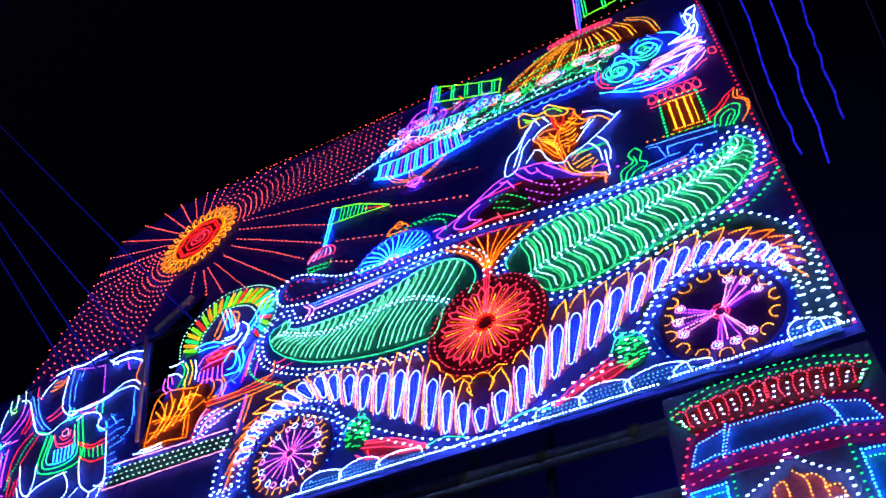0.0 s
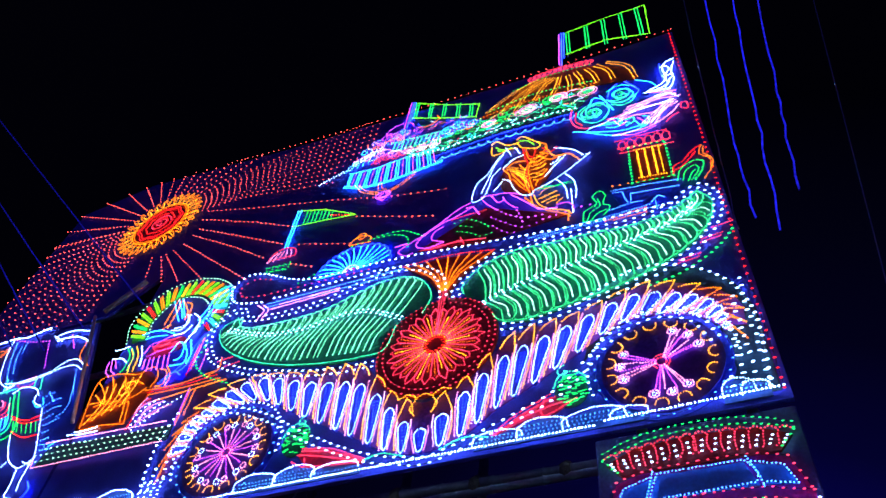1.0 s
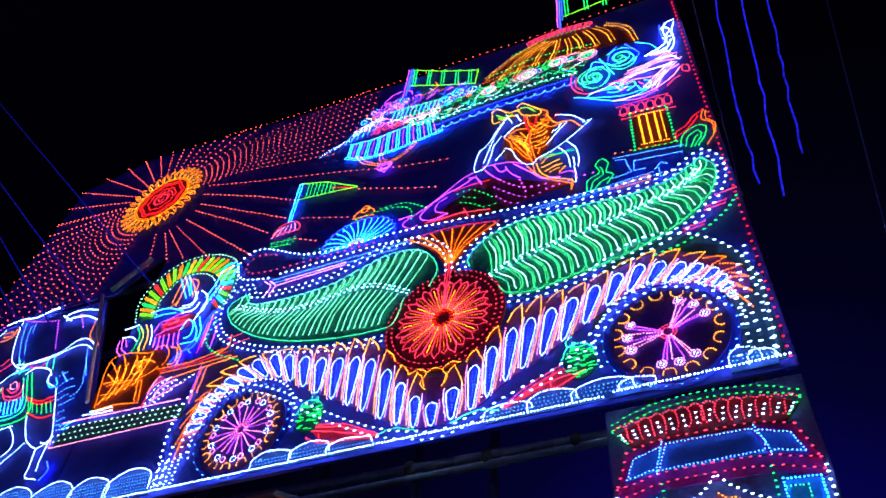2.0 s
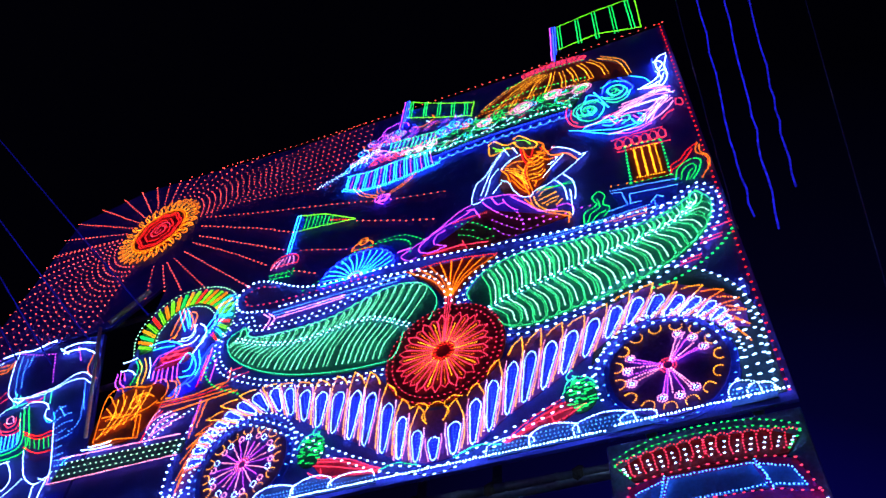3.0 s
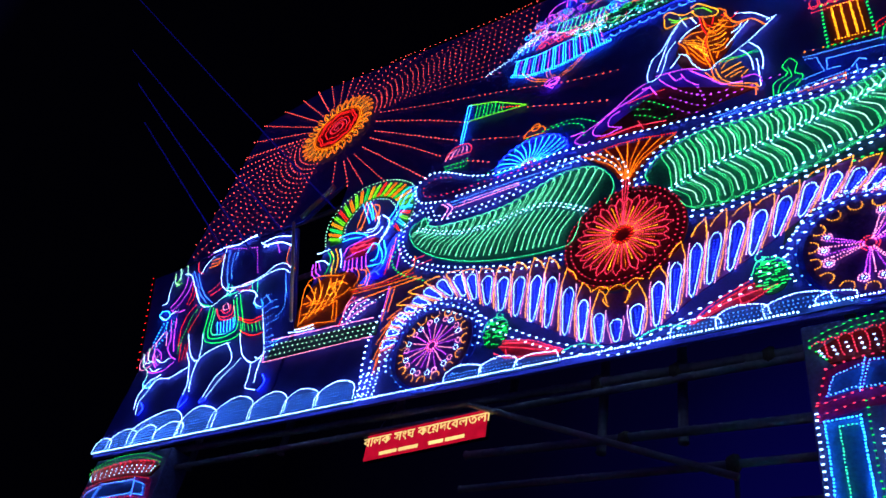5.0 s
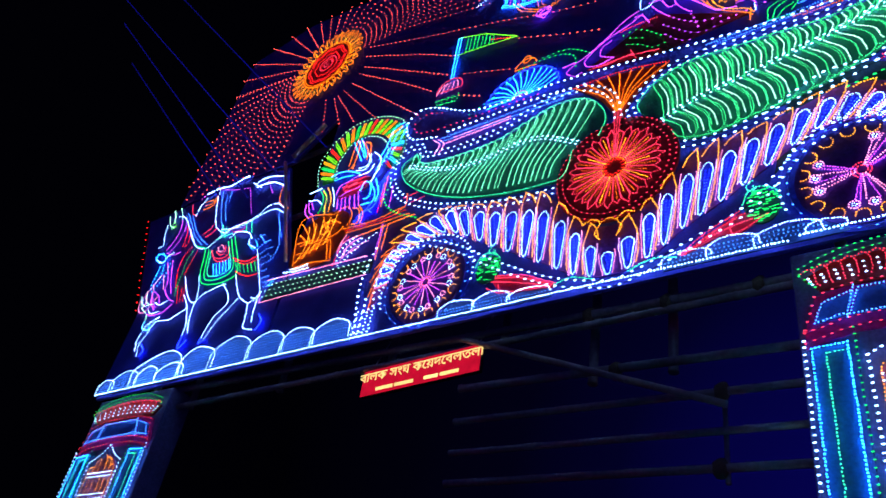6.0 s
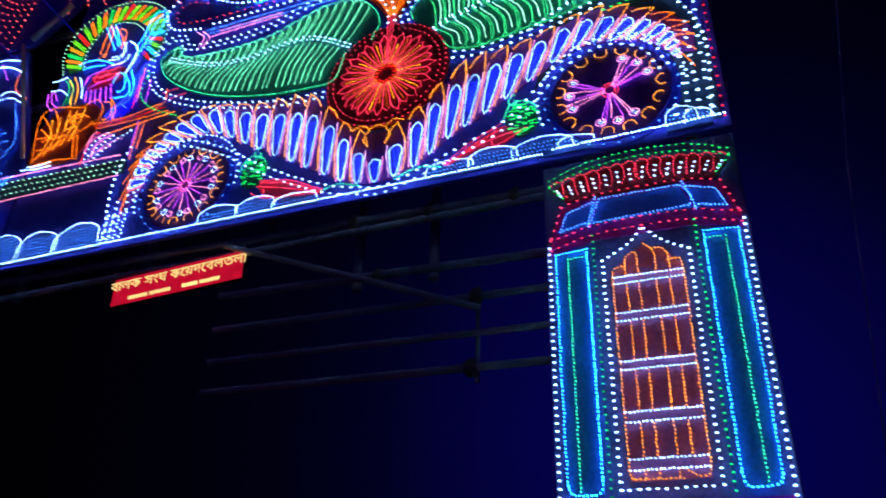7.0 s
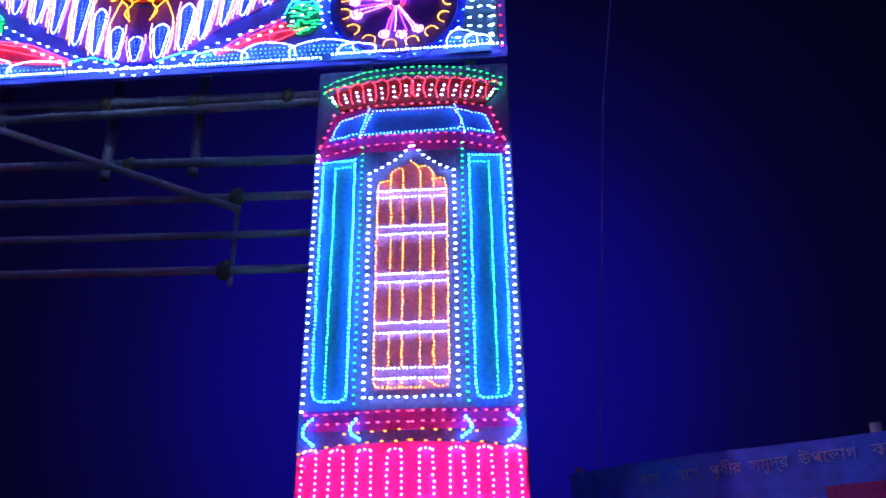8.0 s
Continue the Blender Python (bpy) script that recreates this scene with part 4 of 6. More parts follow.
bulbs("flame_green", [curve([(-0.42, 9.34), (-0.36, 9.55), (-0.2, 9.66), (-0.08, 9.6), (-0.12, 9.42), (-0.22, 9.26)]), curve([(-0.36, 9.32), (-0.3, 9.5), (-0.18, 9.56), (-0.16, 9.44), (-0.26, 9.28)]), curve([(-0.3, 9.28), (-0.24, 9.42), (-0.2, 9.46)])], GREEN, stern, 0.034, 0.03)
bulbs("flame_red", [curve([(-0.45, 9.5), (-0.42, 9.66), (-0.3, 9.72), (-0.2, 9.86), (-0.06, 9.96)]), curve([(-0.44, 9.56), (-0.3, 9.64), (-0.14, 9.84)])], RED, stern, 0.034, 0.03)
bulbs("flame_orange", [curve([(-0.05, 9.96), (-0.1, 9.78), (0.0, 9.62), (-0.02, 9.4), (-0.12, 9.24)]), curve([(-0.03, 9.9), (-0.05, 9.76), (0.03, 9.6), (0.0, 9.42)])], ORANGE, stern, 0.025, 0.022)

# ---- canopy with dome, fringe, sea beast and flags ----
canopy = thing("canopy_light", "LED canopy with green garland, cyan fringe and blue scallops", "light motif")
garland_top = curve([(-4.5, 12.25), (-4.1, 12.34), (-3.58, 12.44), (-3.17, 12.54), (-2.57, 12.6), (-2.09, 12.57), (-1.53, 12.48), (-1.2, 12.46)])
garland_low = curve([(-4.3, 12.02), (-3.75, 11.92), (-3.13, 11.96), (-2.5, 11.96), (-2.04, 11.94), (-1.59, 11.86)])
plate("garland_plate", np.vstack([garland_top, garland_low[::-1]]), PLATE_DARK, canopy, 0.012)


def sprigs(name, top, low, n, material, parent, seed, size=0.028, lean=20):
    """Short leaf strokes strewn between two lines."""
    r = random.Random(seed)
    out = []
    for _ in range(n):
        q, u = r.random(), r.uniform(0.03, 0.97)
        p = at(top, q) * (1 - u) + at(low, q) * u
        a = radians(r.choice((lean, lean, 180 - lean, 75)) + r.uniform(-25, 25))
        h = r.uniform(0.03, 0.06) * np.array([math.cos(a), math.sin(a)])
        out.append(line(p - h, p + h))
    bulbs(name, out, material, parent, 0.034, size, joined=True)


for seed, (n, tint) in enumerate(((120, GREEN), (46, TEAL), (16, WHITE), (16, ROSE), (10, YELLOW), (12, CYAN))):
    sprigs("garland_leaf", garland_top, garland_low, n, tint, canopy, seed + 3, 0.021)
waves = []
for k in range(2):
    q = np.linspace(0, 1, 150)
    mid = at(garland_top, q) * (0.35 - 0.3 * k) + at(garland_low, q) * (0.65 + 0.3 * k)
    waves.append(mid + np.stack([np.zeros(150), 0.035 * np.sin(q * 80 + k)], -1))
bulbs("garland_string", waves, TEAL, canopy, 0.05, 0.026)
bulbs("garland_rim", [beside(garland_top, 0.03)], ORANGE, canopy, 0.06, 0.026)
bulbs("garland_dot_string", [at(garland_low, np.linspace(0, 1, 40)) + (0, 0.05)], WHITE, canopy, 0.09, 0.034)
for x, z, r in ((-2.34, 12.37, 0.15), (-1.84, 12.43, 0.14), (-1.38, 12.3, 0.15), (-3.0, 12.3, 0.12)):
    bulbs("garland_rosette", [ring(x, z, r, n=22, rz=0.8 * r), ring(x, z, 0.72 * r, n=18, rz=0.5 * r)], PINK, canopy, 0.026, 0.024)
    bulbs("garland_rosette_heart", [spiral(x, z, 0.45 * r, 1.3)], TEAL, canopy, 0.026, 0.024)
scallop_line = curve([(-3.9, 11.72), (-3.22, 11.76), (-2.7, 11.76), (-2.15, 11.72), (-1.62, 11.7)])
scal = [ring(*at(scallop_line, (i + 0.5) / 15), 0.085, 190, 350, 12) for i in range(15)]
bulbs("blue_scallop", scal, SKYBLUE, canopy, 0.028, 0.024)
bulbs("blue_scallop_top", [beside(scallop_line, 0.09)], BLUE, canopy, 0.05, 0.024)
FR_TOP = curve([(-5.49, 12.12), (-5.26, 12.07), (-4.98, 12.03), (-4.47, 12.07), (-3.86, 12.05)])
FR_LOW = curve([(-5.5, 11.76), (-5.16, 11.57), (-4.64, 11.5), (-4.15, 11.55), (-3.75, 11.6)])
bulbs("fringe_rim", [FR_TOP, FR_LOW, beside(FR_LOW, -0.04)], CYAN, canopy, 0.034, 0.03)
bulbs("fringe_bar", [line(at(FR_TOP, s), at(FR_LOW, s)) for k in range(9) for s in (0.02 + 0.107 * k, 0.045 + 0.107 * k)], CYAN, canopy, 0.025, 0.024)
bulbs("fringe_violet_bar", [line(at(FR_TOP, s), at(FR_LOW, s)) for s in np.linspace(0.085, 0.94, 9)], VIOLET, canopy, 0.045, 0.024)
bulbs("pink_swirl", [spiral(-5.2 + 0.25 * i, 12.45 - 0.05 * i + 0.05 * (i % 2), 0.12, 1.3, 60 * i) for i in range(6)] + [curve([(-5.5, 12.5), (-5.0, 12.62), (-4.5, 12.3), (-4.0, 12.25)])], PINK, canopy, 0.025, 0.022)
bulbs("rose_swirl", [spiral(-4.98 + 0.17 * i, 12.24 + 0.03 * (i % 2), 0.1, 1.4, 70 * i) for i in range(4)] + [curve([(-5.1, 12.2), (-4.9, 12.4), (-4.65, 12.38), (-4.55, 12.2)])], ROSE, canopy, 0.026, 0.024)
bulbs("pale_blue_swirl", [spiral(-5.42 + 0.14 * i, 12.4 + 0.08 * i, 0.09, 1.3, 50 * i) for i in range(4)] + [spiral(-4.35 + 0.2 * i, 12.2, 0.08, 1.3, 90 * i) for i in range(3)], WHITE, canopy, 0.028, 0.02)
bulbs("white_leaf", [line((-6.07 + 0.09 * i, 12.07 + 0.03 * i), (-6.0 + 0.09 * i, 12.14 + 0.035 * i)) for i in range(7)], WHITE, canopy, 0.05, 0.024)
bulbs("cyan_leaf", [curve([(-5.58 + 0.1 * i, 12.2 + 0.02 * i), (-5.55 + 0.1 * i, 12.34 + 0.04 * i), (-5.48 + 0.1 * i, 12.42 + 0.05 * i)]) for i in range(5)], CYAN, canopy, 0.03, 0.02)
tuft_top, tuft_low = curve([(-5.1, 12.75), (-4.75, 13.12), (-4.4, 13.2), (-3.9, 13.0), (-3.4, 12.85)]), curve([(-5.3, 12.2), (-4.9, 12.3), (-4.4, 12.35), (-3.8, 12.4), (-3.35, 12.5)])
for seed, (n, tint) in enumerate(((30, BLUE), (24, VIOLET), (26, GREEN), (8, PINK), (6, WHITE), (9, ORANGE))):
    sprigs("prow_leaf", tuft_top, tuft_low, n, tint, canopy, seed + 21, 0.018)
tuft = random.Random(9)
prow_curls = [spiral(tuft.uniform(-5.15, -4.3), tuft.uniform(12.7, 13.15), tuft.uniform(0.05, 0.1), 1.3, tuft.uniform(0, 360), 30) for _ in range(16)]
bulbs("prow_curl", prow_curls[:6], SKYBLUE, canopy, 0.034, 0.02)
bulbs("prow_violet_curl", prow_curls[6:11], VIOLET, canopy, 0.034, 0.02)
bulbs("prow_orange_curl", prow_curls[11:] + [curve([(-5.2, 13.0), (-5.05, 12.86), (-4.8, 12.84), (-4.5, 12.92)])], ORANGE, canopy, 0.034, 0.02)
garland_curls = [spiral(-3.9 + 0.19 * i, 12.32 + 0.07 * tuft.random(), 0.08, 1.3, tuft.uniform(0, 360), 30) for i in range(12)]
bulbs("garland_curl", garland_curls[::2], GREEN, canopy, 0.034, 0.022)
bulbs("garland_pale_curl", garland_curls[1::4], CYAN, canopy, 0.034, 0.02)
bulbs("garland_red_curl", garland_curls[3::4], ROSE, canopy, 0.034, 0.022)
bulbs("green_tier", [line((-4.75 + 0.085 * i, 12.42 - 0.01 * i), (-4.72 + 0.085 * i, 12.68 - 0.01 * i)) for i in range(11)] + [line((-4.8, 12.42), (-3.8, 12.3)), line((-4.8, 12.72), (-3.75, 12.56))], TEAL, canopy, 0.04, 0.028)
bulbs("violet_tier", [spiral(-4.95 + 0.2 * i, 12.98 - 0.02 * i, 0.12, 1.2, 90 * i) for i in range(4)] + [ring(-4.7, 13.12, 0.26, 0, 180, 16, 0.2)], VIOLET, canopy, 0.04, 0.026)
bulbs("blue_swirl", [spiral(-3.75 + 0.22 * i, 12.52 + 0.08 * (i % 2), 0.13, 1.5, 100 * i) for i in range(3)] + [spiral(-5.3, 12.7, 0.12, 1.2, 0)], CYAN, canopy, 0.025, 0.022)
bulbs("orange_curl", [curve([(-5.3, 12.95), (-5.25, 12.78), (-5.0, 12.78), (-4.85, 12.88)]), curve([(-4.35, 13.0), (-4.15, 12.92), (-3.95, 13.05), (-4.0, 13.2)])], ORANGE, canopy, 0.025, 0.022)
bulbs("tassel_cord", [curve([(-5.3, 11.68), (-5.12, 11.4), (-4.8, 11.18)]), curve([(-5.22, 11.64), (-5.06, 11.42), (-4.8, 11.23)]), curve([(-4.62, 11.14), (-4.38, 11.26), (-4.15, 11.5)]), curve([(-4.62, 11.19), (-4.42, 11.3), (-4.2, 11.5)]), curve([(-4.84, 11.48), (-4.8, 11.3), (-4.7, 11.24)]), curve([(-4.78, 11.48), (-4.74, 11.32), (-4.66, 11.26)])], ORANGE, canopy, 0.025, 0.020)
bulbs("tassel", [ring(-4.7, 11.12, 0.13, n=18, rz=0.08), ring(-4.68, 11.1, 0.07, n=12, rz=0.05), line((-4.78, 11.06), (-4.68, 10.95), (-4.58, 11.08))], VIOLET, canopy, 0.034, 0.03)

dome = thing("dome_light", "orange ribbed LED dome with a red crown ring", "light motif")
plate("dome_plate", curve([(-3.15, 12.6), (-2.75, 13.0), (-2.2, 13.36), (-1.5, 13.3), (-0.9, 12.9), (-0.62, 12.3), (-1.2, 12.46), (-2.1, 12.56)], closed=True, fine=8), PLATE_RED, dome, 0.012)
dome_ribs = [((-2.19, 13.26), (-2.65, 13.06), (-3.07, 12.7)), ((-2.04, 13.23), (-2.51, 12.94), (-2.82, 12.55)), ((-1.97, 13.18), (-2.35, 12.95), (-2.58, 12.46)), ((-1.9, 13.15), (-2.11, 12.95), (-2.26, 12.58)), ((-1.83, 13.12), (-1.88, 12.85), (-1.96, 12.6)), ((-1.7, 13.06), (-1.67, 12.8), (-1.68, 12.55)), ((-1.57, 13.07), (-1.5, 12.83), (-1.47, 12.56)), ((-1.39, 13.07), (-1.29, 12.82), (-1.23, 12.51)), ((-1.23, 13.07), (-1.06, 12.8), (-0.99, 12.46)), ((-1.05, 13.05), (-0.76, 12.72), (-0.66, 12.24))]
for rib in dome_ribs:
    path = curve(rib)
    bulbs("dome_rib", [path], AMBER, dome, 0.032, 0.023)
    bulbs("dome_gold_rib", [beside(path, 0.06)], YELLOW, dome, 0.036, 0.019)
crown = curve([(-2.33, 13.36), (-2.03, 13.41), (-1.63, 13.39), (-1.25, 13.28)])
bulbs("crown_ring", [ring(*at(crown, (i + 0.5) / 12), 0.06, n=12) for i in range(12)] + [crown, beside(crown, -0.09)], ROSE, dome, 0.028, 0.024)
bulbs("dome_dot_string", [curve([(-2.6, 13.16), (-2.0, 13.28), (-1.3, 13.2)]), curve([(-3.0, 12.7), (-2.2, 12.8), (-1.3, 12.6)]), curve([(-2.8, 12.3), (-2.2, 12.4), (-1.6, 12.36)])], GREEN, dome, 0.075, 0.034)
bulbs("dome_eye", [ring(-2.4, 12.32, 0.16, n=22, rz=0.1), ring(-2.4, 12.32, 0.09, n=14, rz=0.05), ring(-1.62, 12.4, 0.16, n=22, rz=0.1)], PINK, dome, 0.025, 0.022)
bulbs("dome_curl", [spiral(-2.0, 12.42, 0.14, 1.3, 20), spiral(-2.75, 12.45, 0.12, 1.3, 80), spiral(-1.35, 12.35, 0.12, 1.3, 120)], GREEN, dome, 0.025, 0.024)

beast = thing("sea_beast_light", "curling LED sea beast head in pink, green and blue", "light motif")
bulbs("jaw_line", [curve([(-0.99, 11.13), (-0.79, 11.17), (-0.56, 11.1), (-0.32, 11.11), (-0.17, 11.18)]), curve([(-1.1, 10.8), (-0.9, 10.77), (-0.67, 10.74), (-0.47, 10.81), (-0.27, 10.95), (-0.17, 11.09)]), curve([(-0.89, 11.39), (-0.64, 11.4), (-0.4, 11.41), (-0.17, 11.34), (-0.11, 11.34)]), curve([(-0.94, 11.26), (-0.69, 11.32), (-0.46, 11.28), (-0.23, 11.22)]), curve([(-0.58, 10.88), (-0.46, 10.96), (-0.32, 11.11)]), curve([(-0.84, 11.45), (-0.6, 11.46), (-0.36, 11.47), (-0.16, 11.42)]), curve([(-0.58, 10.8), (-0.48, 11.06), (-0.37, 11.23)]), line((-0.52, 10.79), (-0.41, 11.01))], PINK, beast, 0.024, 0.028)
bulbs("jaw_white_line", [curve([(-0.82, 11.27), (-0.54, 11.28), (-0.22, 11.28)]), curve([(-0.55, 10.86), (-0.43, 11.02), (-0.36, 11.14)]), curve([(-0.43, 11.52), (-0.24, 11.47), (-0.14, 11.32)])], WHITE, beast, 0.024, 0.026)
bulbs("red_curl", [curve([(-1.64, 11.88), (-1.67, 11.61), (-1.59, 11.34), (-1.43, 11.2), (-1.27, 11.19), (-1.02, 11.26)]), curve([(-1.58, 11.75), (-1.6, 11.51), (-1.51, 11.34)]), curve([(-0.13, 11.12), (-0.06, 11.1), (-0.06, 10.94), (-0.14, 10.99), (-0.13, 11.12)]), curve([(-1.14, 11.28), (-0.9, 11.29), (-0.7, 11.27)]), curve([(-0.37, 10.75), (-0.28, 10.85), (-0.2, 10.88)])], ROSE, beast, 0.024, 0.028)
bulbs("teal_curl", [curve([(-1.51, 11.64), (-1.47, 11.42), (-1.3, 11.29), (-1.15, 11.38), (-1.1, 11.58), (-1.21, 11.8), (-1.36, 11.82), (-1.44, 11.7), (-1.4, 11.5), (-1.29, 11.45), (-1.21, 11.54), (-1.27, 11.68), (-1.35, 11.64)]), curve([(-1.08, 11.78), (-0.97, 11.67), (-0.82, 11.66), (-0.72, 11.8), (-0.81, 12), (-0.96, 12.02), (-1, 11.9), (-0.93, 11.78), (-0.82, 11.8), (-0.88, 11.93)]), curve([(-1.05, 11.67), (-0.91, 11.56), (-0.76, 11.6), (-0.68, 11.76)]), curve([(-0.89, 10.96), (-0.79, 11.01), (-0.79, 11.12), (-0.89, 11.12)])], TEAL, beast, 0.024, 0.03)
bulbs("blue_curl", [curve([(-1.48, 11.11), (-1.35, 11.19), (-1.15, 11.18), (-0.99, 11.13)]), curve([(-1.48, 11.11), (-1.25, 10.92), (-1.02, 10.76), (-0.83, 10.77)]), curve([(-1.2, 11.18), (-1.06, 11.26), (-0.95, 11.11), (-1.04, 11), (-1.16, 11.07)]), curve([(-1.36, 11.87), (-1.3, 12.02), (-1.14, 11.85), (-1.1, 11.53), (-1.18, 11.36)]), curve([(-1.21, 12.05), (-1.13, 11.81), (-1.04, 11.5)]), curve([(-0.79, 10.77), (-0.63, 10.83), (-0.58, 10.99), (-0.65, 11.08)]), curve([(-1.34, 11.6), (-1.3, 11.44), (-1.23, 11.53)]), curve([(-0.76, 10.99), (-0.7, 10.84), (-0.63, 10.96)]), curve([(-0.65, 12.17), (-0.46, 11.98), (-0.39, 11.81)])], CYAN, beast, 0.024, 0.028)
bulbs("violet_curl", [curve([(-0.98, 10.74), (-0.76, 10.66), (-0.52, 10.73)]), curve([(-1.06, 11.23), (-0.98, 11.01), (-0.89, 11.07)]), curve([(-0.49, 11.65), (-0.3, 11.57), (-0.15, 11.5)]), line((-0.72, 11.07), (-0.65, 10.92))], VIOLET, beast, 0.025, 0.026)
bulbs("crest_line", [curve([(-0.57, 11.7), (-0.37, 11.65), (-0.21, 11.63), (-0.13, 11.84), (-0.13, 12.11), (-0.06, 12.38)]), curve([(-0.49, 11.73), (-0.33, 11.8), (-0.23, 11.94), (-0.24, 12.25), (-0.17, 12.43), (-0.06, 12.46)]), curve([(-0.41, 11.68), (-0.24, 11.74), (-0.17, 11.9)]), line((-0.22, 12), (-0.12, 12.01)), curve([(-0.27, 12.31), (-0.2, 12.33), (-0.15, 12.18), (-0.21, 12.08)]), line((-0.53, 11.72), (-0.29, 11.63)), curve([(-0.27, 12.03), (-0.22, 11.81), (-0.27, 11.67)])], WHITE, beast, 0.022, 0.028)
bulbs("gill_line", [beside(curve(p), o) for o in (0.0, 0.045, 0.09) for p in (((-0.95, 11.18), (-0.6, 11.36), (-0.2, 11.5)), ((-0.62, 10.84), (-0.4, 11.05), (-0.18, 11.26)))], LILAC, beast, 0.026, 0.026)
bulbs("cheek_line", [spiral(-1.36, 11.62, r, 1.4, 40) for r in (0.26, 0.19)] + [spiral(-0.92, 11.92, 0.2, 1.6, 200)], TEAL, beast, 0.026, 0.026)
bulbs("cheek_green_line", [spiral(-0.92, 11.92, 0.14, 1.4, 20), spiral(-1.36, 11.62, 0.12, 1.2, 220), curve([(-1.1, 12.1), (-0.9, 12.16), (-0.72, 12.05)])], GREEN, beast, 0.026, 0.028)
bulbs("lip_line", [curve([(-1.64, 11.22), (-1.3, 11.02), (-0.95, 10.86), (-0.6, 10.86)]), curve([(-1.4, 11.2), (-1.1, 11.12), (-0.85, 11.02)])], CYAN, beast, 0.026, 0.028)
bulbs("crest_blue_line", [curve([(-0.86, 12.17), (-0.72, 12.03), (-0.64, 11.83), (-0.74, 11.69)]), line((-0.81, 12.23), (-0.67, 11.95)), curve([(-0.27, 12.41), (-0.28, 12.17), (-0.26, 11.93)]), curve([(-0.94, 12.23), (-1.04, 12.11), (-1.09, 11.93)])], BLUE, beast, 0.026, 0.028)


def banner_flag(x, z, w, rise, h, drop, label):
    ob = thing("flag_light", label, "light motif", "green flags on the canopy")
    plate("flag_back", line((x, z + h), (x, z + h + 0.02), (x + 0.02, z), (x + 0.04, z)), PLATE_NIGHT, ob, 0.02)
    bulbs("flag_edge", [line((x, z + h), (x + 0.5 * w, z + h + 0.6 * rise + 0.05), (x + w, z + h + rise)), line((x, z), (x + 0.5 * w, z + 0.5 * rise + 0.04), (x + w, z + rise + drop)), line((x + w, z + rise + drop), (x + w + 0.04, z + h + rise))], LIME, ob, 0.036, 0.03)
    bulbs("flag_bar", [line((x + w * s + o, z + s * (rise + drop) + 0.03), (x + w * s + o, z + h + rise * s)) for s in (0.04, 0.28, 0.5, 0.72, 0.92) for o in (-0.025, 0.025)], GREEN, ob, 0.025, 0.026)
    bulbs("flag_pole", [line((x - 0.12, z - 0.3), (x - 0.1, z + h + 0.05))], VIOLET, ob, 0.025, 0.024)
    bulbs("flag_pole_edge", [line((x - 0.07, z - 0.3), (x - 0.05, z + h + 0.05)), line((x - 0.03, z - 0.1), (x - 0.01, z + h + 0.03))], BLUE, ob, 0.025, 0.026)
    return ob


banner_flag(-1.68, 13.86, 1.4, 0.02, 0.88, -0.3, "large green striped LED flag on a blue pole")
banner_flag(-4.5, 13.42, 1.25, -0.85, 0.55, 0.12, "green striped LED flag on the canopy prow")
tube("flag_mast", [(-1.78, 0.08, 12.9), (-1.78, 0.08, 14.7)], 0.02, STEEL, gate_frame)

# ---- seated figure with halo, drawn as plain shapes ----
seat = thing("seated_figure_light", "seated LED figure as plain loops under a green and orange halo", "light motif")
HALO = curve([(-8.62, 9.12), (-8.74, 9.5), (-8.71, 9.76), (-8.53, 10.03), (-8.23, 10.2), (-7.8, 10.19), (-7.41, 10.05), (-7.11, 9.8), (-6.97, 9.42), (-7.0, 9.05), (-7.08, 8.88)])
HALO_IN = curve([(-8.36, 9.12), (-8.42, 9.4), (-8.38, 9.58), (-8.2, 9.87), (-7.98, 9.93), (-7.72, 9.89), (-7.47, 9.76), (-7.27, 9.54), (-7.18, 9.3), (-7.18, 9.14), (-7.26, 9.0)])
plate("halo_plate", np.vstack([HALO, HALO_IN[::-1]]), PLATE_GREEN, seat, 0.02)
HALO_TINTS = (LIME, ORANGE, GREEN, YELLOW, LIME, RED, LIME, ORANGE)
for k in range(27):
    s = k / 27
    leaf_edges = [(s, s + 0.035), (s + 0.016, s + 0.045)]
    bulbs("halo_leaf", [line(at(HALO_IN, min(1, p)), at(HALO, min(1, q))) for p, q in leaf_edges], HALO_TINTS[k % 8] if k < 21 else (LIME, CYAN, RED)[k % 3], seat, 0.025, 0.028)
bulbs("halo_dot_string", [beside(HALO, 0.07), beside(HALO_IN, -0.07)], MINT, seat, 0.08, 0.032)
bulbs("halo_wing", [curve([(-6.97, 9.77), (-7.13, 9.67), (-7.21, 9.38), (-7.31, 9.17), (-7.41, 8.97)]), curve([(-7.07, 9.83), (-7.24, 9.77), (-7.31, 9.42), (-7.4, 9.2)]), curve([(-6.97, 9.77), (-7.03, 9.5), (-7.17, 9.25)]), curve([(-7.21, 9.38), (-7.25, 9.21), (-7.33, 9.06)])], CYAN, seat, 0.026, 0.028)
bulbs("turban_line", [curve([(-8.07, 9.31), (-8.05, 9.69), (-8.04, 9.88)]), curve([(-7.97, 9.21), (-7.94, 9.54), (-7.97, 9.81)]), curve([(-7.82, 9.73), (-7.69, 9.62), (-7.65, 9.35)]), curve([(-7.91, 9.79), (-7.72, 9.5), (-7.69, 9.3)]), line((-8.06, 9.21), (-7.94, 9.27))], ORANGE, seat, 0.026, 0.028)
bulbs("turban_blue_line", [curve([(-8.02, 9.83), (-7.85, 9.55), (-7.76, 9.36)]), curve([(-7.95, 9.85), (-7.83, 9.6), (-7.73, 9.38)]), curve([(-8.11, 9.84), (-7.93, 9.52), (-7.81, 9.32)])], CYAN, seat, 0.026, 0.028)
